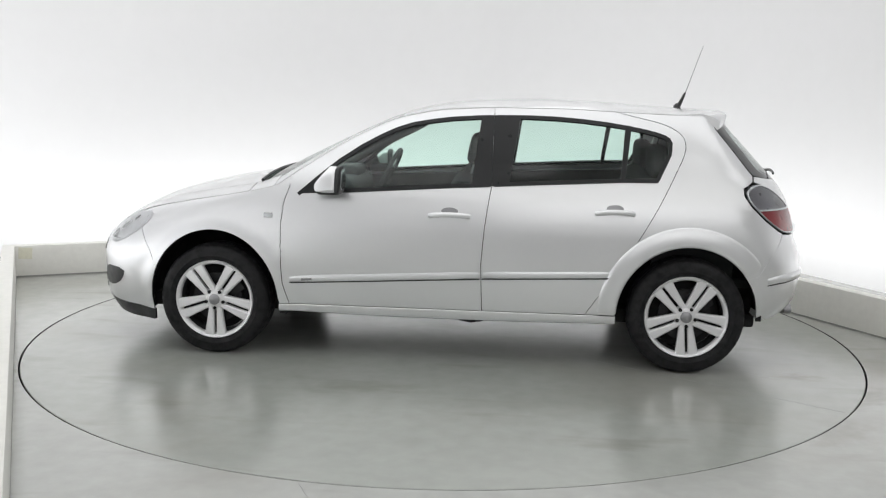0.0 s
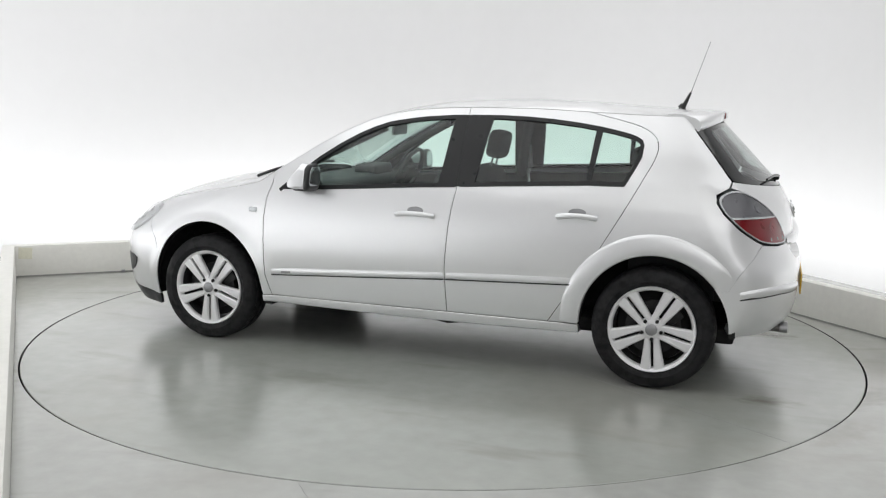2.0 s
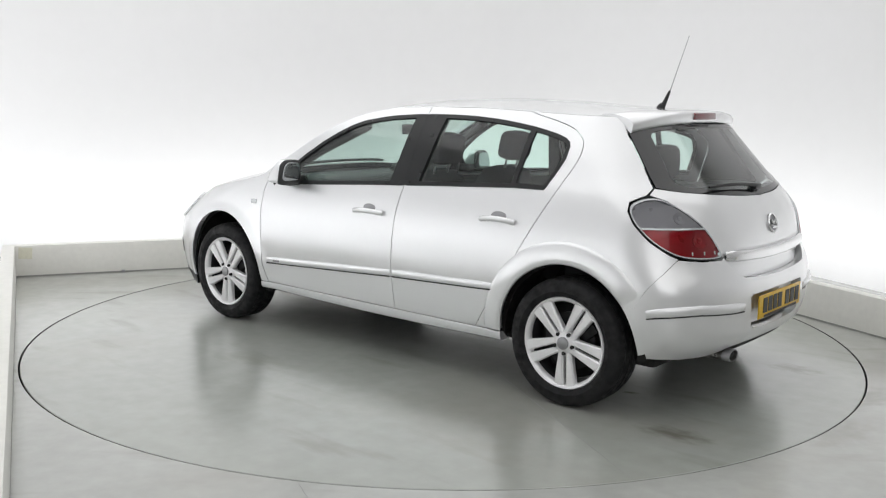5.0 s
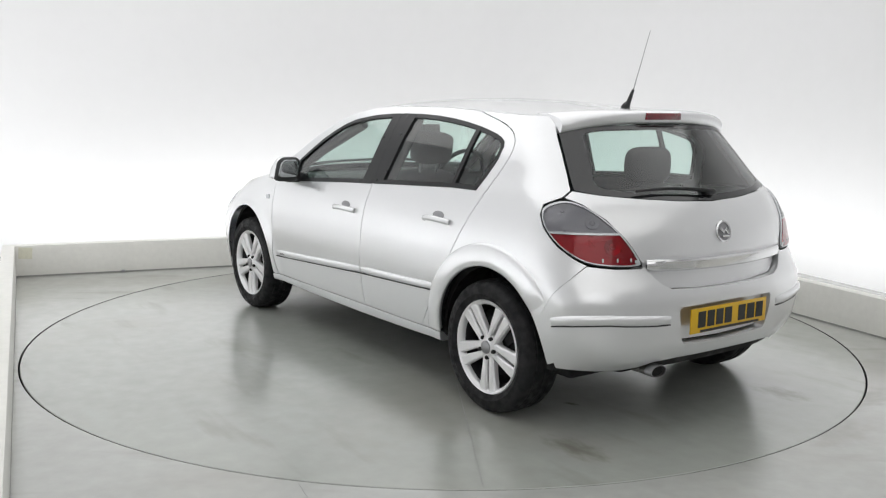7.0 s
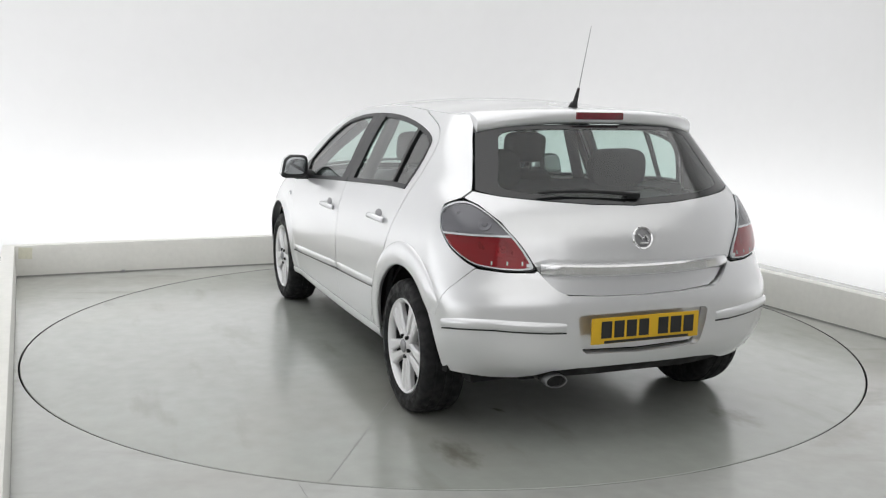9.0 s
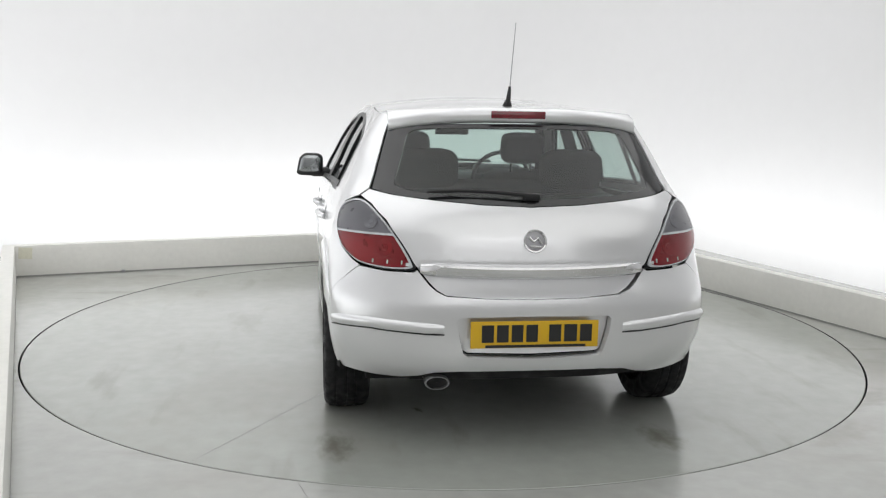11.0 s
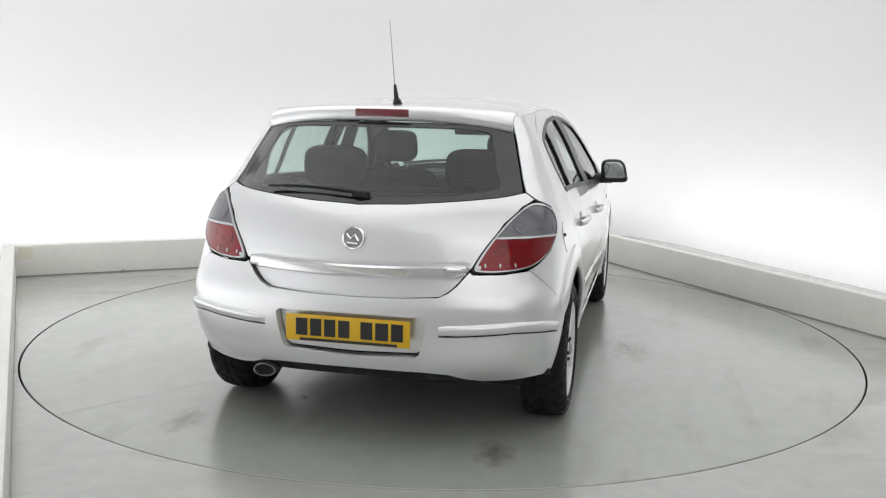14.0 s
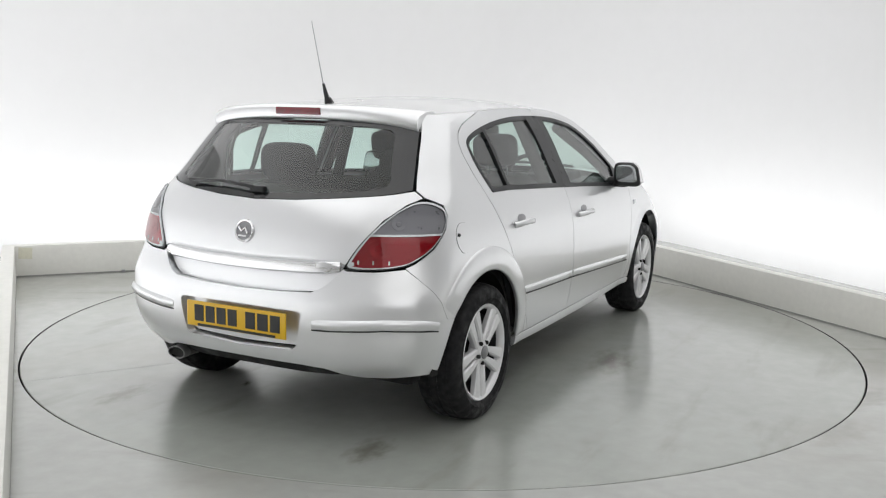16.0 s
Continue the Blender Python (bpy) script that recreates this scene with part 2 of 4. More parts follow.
def build_bay():
    outline = plan_ring(WALL, WALL, -9.0, 1.3)
    # floor with a round hole for the turntable
    bm = bmesh.new()
    n = 192
    inner = [bm.verts.new((2.466 * math.cos(2 * math.pi * i / n), 2.466 * math.sin(2 * math.pi * i / n), 0)) for i in range(n)]
    outer = []
    for i in range(n):
        d = Vector((math.cos(2 * math.pi * i / n), math.sin(2 * math.pi * i / n)))
        c, s = math.cos(radians(BAY)), math.sin(radians(BAY))
        a, b = d.x * c + d.y * s, -d.x * s + d.y * c
        k = min((WALL + 0.2) / abs(a) if abs(a) > 1e-6 else 99, ((WALL + 0.2) if b > 0 else 9.2) / abs(b) if abs(b) > 1e-6 else 99)
        outer.append(bm.verts.new((d.x * k, d.y * k, 0)))
    for i in range(n):
        j = (i + 1) % n
        bm.faces.new((inner[i], outer[i], outer[j], inner[j]))
    ob = finish(bm, "floor", M_FLOOR, smooth=False)
    tagged(ob, "light grey painted studio floor with scuffs and a round cut-out", "floor", kind="structure")
    bm = bmesh.new()
    bmesh.ops.create_circle(bm, cap_ends=True, segments=96, radius=2.6)
    bmesh.ops.translate(bm, vec=(0, 0, -0.302), verts=bm.verts)
    lo, hi = [[bm.verts.new((2.4665 * math.cos(2 * math.pi * i / n), 2.4665 * math.sin(2 * math.pi * i / n), z)) for i in range(n)] for z in (-0.301, -0.002)]
    for i in range(n):
        bm.faces.new((lo[i], lo[(i + 1) % n], hi[(i + 1) % n], hi[i]))
    tagged(finish(bm, "pit", M_PIT, smooth=False), "dark gap under the rim of the turntable", "floor", kind="structure")
    # backdrop: one sheet with rounded corners, swept up and over
    bm = bmesh.new()
    rows = []
    for z in (-0.05, 0.6, 1.2, 1.8, 2.4, 3.0, TOP + 0.05):
        rows.append([bm.verts.new(bay(a, b, z)) for a, b in outline])
        rows[-1] += [bm.verts.new(bay(a * (1 + 0.1 / WALL), b + (0.1 if b > 0 else -0.1), z)) for a, b in outline]
    m = len(outline)
    for lo, hi in zip(rows, rows[1:]):
        for i in range(m):
            j = (i + 1) % m
            bm.faces.new((lo[i], hi[i], hi[j], lo[j]))
            bm.faces.new((lo[m + i], lo[m + j], hi[m + j], hi[m + i]))
    for i in range(m):
        j = (i + 1) % m
        bm.faces.new((rows[-1][i], rows[-1][m + i], rows[-1][m + j], rows[-1][j]))
    ob = finish(bm, "backdrop", M_WALL)
    tagged(ob, "seamless white studio backdrop wall lit from below", "wall", kind="structure")
    bm = box_bm(2 * WALL + 0.6, WALL + 9.6, 0.1)
    ob = finish(bm, "ceiling", M_CEIL, smooth=False)
    ob.matrix_world = Matrix.Translation(bay(0, (WALL - 9.0) / 2, TOP + 0.07)) @ pose(0, 0, 0, 0, 0, BAY)
    tagged(ob, "plain white studio ceiling", "ceiling", kind="structure")
    # low kerbs hide the strip lights; each stands on its own slightly crooked line: turn, distance
    lines = {"back": (22.4, 2.595), "right": (-63.9, 2.478), "left": (114.3, 2.486)}

    def meet(p, q):
        (t1, d1), (t2, d2) = lines[p], lines[q]
        n1, n2 = [Vector((-math.sin(radians(t)), math.cos(radians(t)))) for t in (t1, t2)]
        det = n1.x * n2.y - n1.y * n2.x
        return Vector(((d1 * n2.y - d2 * n1.y) / det, (n1.x * d2 - n2.x * d1) / det))
    bl, br = meet("back", "left"), meet("back", "right")
    t = 0.09
    for name, key, p, length, ahead in (("kerb_back", "back", bl, (br - bl).length + t, -t), ("kerb_right", "right", br, 6.2, 0.002), ("kerb_left", "left", bl, 6.2, 0.002)):
        turn = lines[key][0]
        d = Vector((math.cos(radians(turn)), math.sin(radians(turn))))
        if key == "left":
            d = -d
        n = Vector((-math.sin(radians(turn)), math.cos(radians(turn))))
        mid = p + d * (length / 2 + ahead / 2) + n * t / 2
        bm = box_bm(length - ahead, t, KERB, bevel=0.006)
        ob = finish(bm, name, M_KERB)
        ob.matrix_world = Matrix.Translation((mid.x, mid.y, KERB / 2)) @ pose(0, 0, 0, 0, 0, turn)
        tagged(ob, "low cream painted kerb wall round the turntable", "kerb", kind="structure")
        # a thin grey strip draws the shade line along the kerb's foot
        mid = mid - n * (t / 2 + 0.001)
        ob = finish(box_bm(length - ahead - 0.02, 0.002, 0.012), "trim", M_SHADE_JOINT, smooth=False)
        ob.matrix_world = Matrix.Translation((mid.x, mid.y, 0.006)) @ pose(0, 0, 0, 0, 0, turn)
        tagged(ob, "narrow grey strip standing in for shade at the foot of the kerb", "trim", kind="structure")
    d = Vector((math.cos(radians(22.4)), math.sin(radians(22.4))))
    n = Vector((-d.y, d.x))
    mid = bl + d * 0.075 - n * 0.0008
    ob = finish(box_bm(0.10, 0.0016, 0.09, bevel=0.0006, seg=1), "tape_scrap", M_TAPE)
    ob.matrix_world = Matrix.Translation((mid.x, mid.y, 0.19)) @ pose(0, 0, 0, 0, 4, 22.4)
    tagged(ob, "faded yellow tape scrap stuck on the kerb", "tape")
    mid = bl + d * 0.80 - n * 0.011
    ob = finish(box_bm(0.03, 0.02, 0.022, bevel=0.006), "floor_bolt", M_STEEL)
    ob.matrix_world = Matrix.Translation((mid.x, mid.y, 0.011)) @ pose(0, 0, 0, 0, 0, 22.4)
    tagged(ob, "small grey metal bolt at the foot of the kerb", "bolt")
    ob = finish(box_bm(0.24, 0.003, 0.002), "floor_joint", M_SHADE_JOINT, smooth=False)
    ob.matrix_world = Matrix.Translation((-0.493, -2.53, 0.0)) @ pose(0, 0, 0, 0, 0, -66.8)
    tagged(ob, "thin dark joint in the floor beside the turntable", "floor", kind="structure")


def build_turntable():
    """A round deck with one faint radial seam."""
    n = 256
    root = new("turntable")
    bm = bmesh.new()
    rings = [[bm.verts.new((r * math.cos(2 * math.pi * i / n), r * math.sin(2 * math.pi * i / n), z)) for i in range(n)] for r, z in ((DISC_R - 0.003, 0.0), (DISC_R, -0.003))]
    bm.faces.new(rings[0])
    for i in range(n):
        bm.faces.new((rings[0][i], rings[1][i], rings[1][(i + 1) % n], rings[0][(i + 1) % n]))
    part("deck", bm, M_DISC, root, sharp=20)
    bm = bmesh.new()
    rings = [[bm.verts.new((DISC_R * math.cos(2 * math.pi * i / n), DISC_R * math.sin(2 * math.pi * i / n), z)) for i in range(n)] for z in (-0.0031, -0.1)]
    for i in range(n):
        bm.faces.new((rings[0][i], rings[1][i], rings[1][(i + 1) % n], rings[0][(i + 1) % n]))
    part("skirt", bm, M_PIT, root, "side face of the deck, coloured black for the gap's shade", sharp=20)
    bm = box_bm(1.45, 0.003, 0.002, (1.71, 0, -0.0006))
    bmesh.ops.rotate(bm, cent=(0, 0, 0), matrix=Matrix.Rotation(radians(147.7), 3, "Z"), verts=bm.verts)
    part("deck_seam", bm, M_SEAM, root, "thin filled joint", smooth=False)
    return tagged(root, "round grey painted turntable set flush in the floor", "turntable")


build_bay()
turntable = build_turntable()

# ---- the car's skin ----
# x runs forward, y to the car's left, z up, from the ground midway between the axles


def table(*pairs):
    """A smooth curve through (x, y) pairs, with no overshoot."""
    xs, ys = [p[0] for p in pairs], [p[1] for p in pairs]
    if xs[0] > xs[-1]:
        xs, ys = xs[::-1], ys[::-1]
    d = [(b - a) / (q - p) for p, q, a, b in zip(xs, xs[1:], ys, ys[1:])]
    m = [d[0]] + [0 if p * q <= 0 else 2 * p * q / (p + q) for p, q in zip(d, d[1:])] + [d[-1]]

    def value(x):
        if x <= xs[0]:
            return ys[0] + m[0] * (x - xs[0]) * 0.0
        if x >= xs[-1]:
            return ys[-1]
        i = max(k for k in range(len(xs) - 1) if xs[k] <= x)
        h = xs[i + 1] - xs[i]
        s = (x - xs[i]) / h
        return ((1 + 2 * s) * (1 - s) ** 2 * ys[i] + s * (1 - s) ** 2 * h * m[i] + s * s * (3 - 2 * s) * ys[i + 1] + s * s * (s - 1) * h * m[i + 1])
    return value


def step(a, b, x):
    s = min(1, max(0, (x - a) / (b - a)))
    return s * s * (3 - 2 * s)


half_width = table((0.18, 0.795), (0.26, 0.81), (0.36, 0.83), (0.48, 0.845), (0.6, 0.852), (0.72, 0.851), (0.82, 0.842), (0.9, 0.826),
                   (0.96, 0.806), (1.02, 0.782), (1.1, 0.744), (1.2, 0.70), (1.3, 0.648), (1.36, 0.61), (1.41, 0.572))
rear_x = table((0.2, -1.86), (0.28, -1.935), (0.32, -1.966), (0.36, -1.988), (0.42, -2.001), (0.52, -2.008), (0.61, -2.006), (0.655, -1.997), (0.70, -1.982), (0.74, -1.97), (0.78, -1.96),
               (0.88, -1.942), (0.97, -1.90), (1.03, -1.857), (1.1, -1.79), (1.2, -1.695), (1.335, -1.563), (1.37, -1.53), (1.39, -1.515), (1.42, -1.49))
rear_deep = table((0.2, 0.34), (0.6, 0.35), (0.72, 0.40), (0.9, 0.42), (1.05, 0.42), (1.2, 0.38), (1.34, 0.32), (1.4, 0.3))
rear_power = table((0.2, 2.6), (0.55, 2.6), (0.66, 2.55), (0.77, 2.42), (1.05, 2.4), (1.3, 2.6), (1.4, 3.4))
front_x = table((0.18, 2.1), (0.3, 2.165), (0.5, 2.17), (0.6, 2.14), (0.66, 2.09), (0.75, 1.98), (0.85, 1.8), (1.0, 1.45), (1.42, 0.95))
front_deep = table((0.2, 0.5), (0.6, 0.52), (0.75, 0.6), (1.42, 0.6))
edge_z = table((2.1, 0.655), (2.0, 0.70), (1.9, 0.745), (1.7, 0.81), (1.4, 0.875), (1.1, 0.93), (0.95, 0.965), (0.885, 1.01), (0.74, 1.105), (0.596, 1.196), (0.42, 1.29), (0.269, 1.35),
               (0.003, 1.396), (-0.288, 1.408), (-0.577, 1.408), (-0.863, 1.398), (-1.2, 1.385), (-1.4, 1.382), (-1.57, 1.388))
crown_z = table((2.1, 0.657), (2.0, 0.735), (1.887, 0.80), (1.677, 0.885), (1.332, 0.962), (1.12, 0.995), (0.9, 1.10), (0.6, 1.245), (0.263, 1.385), (0.053, 1.43), (-0.192, 1.453), (-0.503, 1.46),
                (-0.812, 1.451), (-1.085, 1.434), (-1.322, 1.421), (-1.48, 1.412), (-1.57, 1.408))
HUB, HUB_Z = 1.303, 0.312
SIDE_SCALE = 3.0
WIDE = 1.014


def ease(u):
    """Evens out the steps along a rounded corner."""
    a, b = max(0.0, u) ** 1.5, max(0.0, 1 - u) ** 1.5
    return a / (a + b)


def unease(s):
    r = (s / max(1e-9, 1 - s)) ** (2 / 3)
    return r / (1 + r)


def skin(U, z):
    """The wrap-round side of the car at U: 0 at the tail's middle, 1 where the flank begins, 4 where the nose begins, 5 at the nose's middle."""
    sg, u = (1, U) if U >= 0 else (-1, -U)
    w, xr, c, n = WIDE * half_width(z), rear_x(z), rear_deep(z), rear_power(z)
    xf, cf = front_x(z), front_deep(z)
    if u <= 1:
        p = ease(u) * math.pi / 2
        x, y = xr + c * (1 - max(0.0, math.cos(p)) ** (2 / n)), w * max(0.0, math.sin(p)) ** (2 / n)
    elif u <= 4:
        x, y = xr + c + (u - 1) / SIDE_SCALE * (xf - cf - xr - c), w
    else:
        p = ease(max(0.0, min(1, 5 - u))) * math.pi / 2
        x, y = xf - cf * (1 - max(0.0, math.cos(p)) ** (2 / 2.3)), w * max(0.0, math.sin(p)) ** (2 / 2.3)
    y *= 1 - 0.055 * (max(0, -0.5 - x) / 1.5) ** 2 - 0.05 * (max(0, x - 0.5) / 1.5) ** 2
    for hx in (HUB, -HUB):
        d = math.hypot(x - hx, z - HUB_Z)
        if d < 0.5 and y > 0.5:
            y += 0.007 * (1 - step(0.39, 0.47, d)) if hx < 0 else 0.018 * (1 - step(0.38, 0.46, d))
    if x < -1.5 and z < 0.46:
        # the tail's lower corners tuck in towards the ground
        y -= 0.055 * step(-1.6, -1.85, x) * step(0.2, 0.7, y) * ((0.46 - z) / 0.17) ** 1.4
    if x < -1.7 and z < 0.41:
        x += 0.008 * step(-1.7, -1.9, x) * ((0.41 - z) / 0.1) ** 1.5
    return Vector((x, sg * y, z))


def from_side(x, z, sg=1):
    xr, c, n, xf, cf = rear_x(z), rear_deep(z), rear_power(z), front_x(z), front_deep(z)
    if x < xr + c:
        k = min(1, max(0, 1 - (x - xr) / c))
        return (sg * unease(math.acos(k ** (n / 2)) * 2 / math.pi), z)
    if x <= xf - cf:
        return (sg * (1 + SIDE_SCALE * (x - xr - c) / (xf - cf - xr - c)), z)
    k = min(1, max(0, 1 - (xf - x) / cf))
    return (sg * (5 - unease(math.acos(k ** (2.3 / 2)) * 2 / math.pi)), z)


def from_rear(y, z):
    w, n = half_width(z) * 0.957, rear_power(z)
    k = min(1, abs(y) / w)
    return (math.copysign(unease(math.asin(k ** (n / 2)) * 2 / math.pi), y), z)


def normal_of(f, a, b, e=0.004):
    n = (f(a + e, b) - f(a - e, b)).cross(f(a, b + e) - f(a, b - e))
    return n.normalized() if n.length > 1e-12 else Vector((0, 0, 1))


def skin_normal(U, z):
    n = normal_of(skin, U, z)
    c = skin(U, z) - Vector((0, 0, 0.7))
    c.x *= 0.3
    return n if n.dot(c) > 0 else -n


def top(x, s):
    """The upper side: bonnet, windscreen and roof; s runs from -1 to 1 across."""
    e = edge_z(x)
    w = abs(skin(from_side(x, e)[0], e).y)
    zc = crown_z(x)
    return Vector((x, s * w, e + (zc - e) * (1 - abs(s) ** 2.4)))


def top_normal(x, s):
    n = normal_of(top, x, s)
    return n if n.z > 0 else -n


def fine(poly, gap):
    """Points along a closed outline, no further apart than gap."""
    out = []
    for a, b in zip(poly, poly[1:] + poly[:1]):
        k = max(1, math.ceil(math.dist(a, b) / gap))
        out += [(a[0] + (b[0] - a[0]) * i / k, a[1] + (b[1] - a[1]) * i / k) for i in range(k)]
    return out


def soft(poly, times=2):
    """Rounds an outline's corners a little."""
    for _ in range(times):
        out = []
        for a, b in zip(poly, poly[1:] + poly[:1]):
            out += [(a[0] * 0.75 + b[0] * 0.25, a[1] * 0.75 + b[1] * 0.25), (a[0] * 0.25 + b[0] * 0.75, a[1] * 0.25 + b[1] * 0.75)]
        poly = out
    return poly


gate_x = table((0.60, -1.960), (0.66, -1.956), (0.72, -1.949), (0.78, -1.942))


def gate_skin(U, z):
    """The tailgate's own skin: below the grip bar it lies deeper than the bumper's top."""
    p = skin(U, z)
    if z < 0.772:
        p.x += (gate_x(z) - rear_x(z)) * step(0.772, 0.754, z)
    return p


def gate_normal(U, z):
    n = normal_of(gate_skin, U, z)
    return n if n.x < 0 else -n


def line(pts, gap):
    """Points along an open line, no further apart than gap."""
    out = []
    for a, b in zip(pts, pts[1:]):
        k = max(1, math.ceil(math.dist(a, b) / gap))
        out += [(a[0] + (b[0] - a[0]) * i / k, a[1] + (b[1] - a[1]) * i / k) for i in range(k)]
    return out + [pts[-1]]


def within(p, poly):
    x, y = p
    hit = False
    for (ax, ay), (bx, by) in zip(poly, poly[1:] + poly[:1]):
        if (ay > y) != (by > y) and x < (bx - ax) * (y - ay) / (by - ay) + ax:
            hit = not hit
    return hit


def near(p, pts, d):
    return any(abs(p[0] - q[0]) < d and abs(p[1] - q[1]) < d for q in pts)


def patch(outline, holes=(), cell=0.03, lift=0.0, rim=0.007, f=skin, fn=skin_normal, folds=(), inward=None):
    """A sheet of the skin inside an outline, with its edges folded in by rim."""
    from mathutils.geometry import delaunay_2d_cdt
    loops = [fine(outline, cell)] + [fine(h, cell) for h in holes]
    pts, edges, border = [], [], []
    for lp in loops:
        k = len(pts)
        pts += lp
        edges += [(k + i, k + (i + 1) % len(lp)) for i in range(len(lp))]
        border += lp
    for fold in folds:
        # creases of the sheet, kept as edges of the mesh
        run = [p for p in line(fold, cell) if within(p, loops[0]) and not near(p, border[:len(loops[0])], cell * 0.3)]
        for p, q in zip(run, run[1:]):
            if math.dist(p, q) < 2.5 * cell:
                k = len(pts)
                pts += [p, q]
                edges.append((k, k + 1))
        border += run
    x0, x1 = min(p[0] for p in outline), max(p[0] for p in outline)
    y0, y1 = min(p[1] for p in outline), max(p[1] for p in outline)
    nx, ny = int((x1 - x0) / cell), int((y1 - y0) / cell)
    for i in range(nx + 1):
        for j in range(ny + 1):
            p = (x0 + (i + 0.5) * cell, y0 + (j + 0.5 * (i % 2)) * cell)
            if within(p, loops[0]) and not any(within(p, h) for h in loops[1:]) and not near(p, border, cell * 0.55):
                pts.append(p)
    vs, _, fs, *_ = delaunay_2d_cdt([Vector(p) for p in pts], edges, [], 0, 1e-5)
    bm = bmesh.new()
    nv = []
    for v in vs:
        n = fn(v.x, v.y)
        nv.append(n)
        bm.verts.new(f(v.x, v.y) + n * lift)
    bm.verts.ensure_lookup_table()
    for face in fs:
        c = (sum(vs[i].x for i in face) / 3, sum(vs[i].y for i in face) / 3)
        if within(c, loops[0]) and not any(within(c, h) for h in loops[1:]):
            a, b, d = (bm.verts[i] for i in face)
            if (b.co - a.co).cross(d.co - a.co).dot(nv[face[0]]) < 0:
                b, d = d, b
            try:
                bm.faces.new((a, b, d))
            except ValueError:
                pass
    if rim:
        edge = [e for e in bm.edges if len(e.link_faces) == 1]
        low = {}
        bm.verts.index_update()
        for e in edge:
            for v in e.verts:
                if v not in low:
                    low[v] = bm.verts.new(v.co - (inward(v.co, nv[v.index]) if inward else nv[v.index]) * rim)
        for e in edge:
            lp = e.link_loops[0]
            a, b = lp.vert, lp.link_loop_next.vert
            face = bm.faces.new((b, a, low[a], low[b]))
            e.smooth = False
    for v in [v for v in bm.verts if not v.link_faces]:
        bm.verts.remove(v)
    return bm


def panel(name, bm, mat, parent, label=""):
    bm.normal_update()
    for fc in bm.faces:
        fc.smooth = True
    for e in bm.edges:
        if len(e.link_faces) == 2 and e.calc_face_angle(0) > radians(40):
            e.smooth = False
    me = bpy.data.meshes.new(name)
    bm.to_mesh(me)
    bm.free()
    me.materials.append(mat)
    ob = new(name, me)
    ob.parent = parent
    if label:
        tagged(ob, label)
    return ob


def along(path, profile, sg=1, close=True):
    """A moulding swept along (U, z) points of the skin; profile: (up, out) pairs."""
    bm = bmesh.new()
    rows = []
    m = len(path)
    for i, (U, z) in enumerate(path):
        p, n = skin(U, z), skin_normal(U, z)
        q0, q1 = skin(*path[max(i - 1, 0)]), skin(*path[min(i + 1, m - 1)])
        up = n.cross((q1 - q0).normalized())
        if up.z < 0:
            up = -up
        k = min(1.0, 0.25 + min(i, m - 1 - i) * 0.45) if close else 1.0
        rows.append([bm.verts.new(p + up * (a * (0.6 + 0.4 * k)) + n * (b * k)) for a, b in profile])
    c = len(profile)
    for p, q in zip(rows, rows[1:]):
        for k in range(c):
            bm.faces.new((p[k], p[(k + 1) % c], q[(k + 1) % c], q[k]))
    bm.faces.new(rows[0])
    bm.faces.new(rows[-1][::-1])
    bmesh.ops.recalc_face_normals(bm, faces=bm.faces)
    return bm


MOULDING = ((-0.022, -0.004), (-0.021, 0.006), (-0.012, 0.013), (0.004, 0.016), (0.014, 0.012), (0.021, 0.002), (0.021, -0.004))

DOOR_STRIP = ((-0.022, -0.004), (-0.021, 0.005), (-0.010, 0.009), (0.006, 0.009), (0.016, 0.004), (0.018, -0.004))


def side_poly(sg, pts):
    """Side-view (x, z) outline, cut fine, on the skin's own grid."""
    return [from_side(x, z, sg) for x, z in fine(pts, 0.05)]


def arch(hx, r, a0, a1, n=22):
    high = 1.09 if hx > 0 else 1.02
    return [(hx + r * math.cos(radians(a0 + (a1 - a0) * i / n)), HUB_Z + high * r * math.sin(radians(a0 + (a1 - a0) * i / n))) for i in range(n + 1)]


DLO_TOP = [(0.826, 0.925), (0.70, 1.035), (0.612, 1.108), (0.49, 1.19), (0.386, 1.248), (0.30, 1.288), (0.21, 1.318), (0.10, 1.337), (-0.005, 1.351), (-0.15, 1.361), (-0.29, 1.365),
           (-0.43, 1.366), (-0.577, 1.362), (-0.72, 1.352), (-0.858, 1.337), (-0.95, 1.323), (-1.04, 1.307), (-1.12, 1.289), (-1.165, 1.274), (-1.192, 1.257), (-1.203, 1.232), (-1.198, 1.172), (-1.165, 1.10), (-1.126, 1.026)]
DLO_LOW = [(-0.938, 1.024), (-0.447, 0.998), (0.0, 0.972), (0.537, 0.936)]


def edge_line(x0, x1, n, drop):
    return [(x0 + (x1 - x0) * i / n, edge_z(x0 + (x1 - x0) * i / n) - drop) for i in range(n + 1)]


REAR_DOOR = [(-1.075, 1.352), (-1.17, 1.325), (-1.235, 1.29), (-1.268, 1.245), (-1.262, 1.17), (-1.19, 1.02), (-1.114, 0.872), (-1.01, 0.69), (-0.904, 0.524), (-0.83, 0.41), (-0.762, 0.305)]


def rounded(pts, n=4):
    """A smooth open line through points."""
    p = [Vector(q) for q in pts]
    p = [p[0] * 2 - p[1]] + p + [p[-1] * 2 - p[-2]]
    out = []
    for a, b, c, d in zip(p, p[1:], p[2:], p[3:]):
        for i in range(n):
            t = i / n
            q = 0.5 * (2 * b + (c - a) * t + (2 * a - 5 * b + 4 * c - d) * t * t + (3 * b - a - 3 * c + d) * t ** 3)
            out.append((q.x, q.y))
    return out + [tuple(pts[-1])]


REAR_DOOR = rounded(REAR_DOOR)
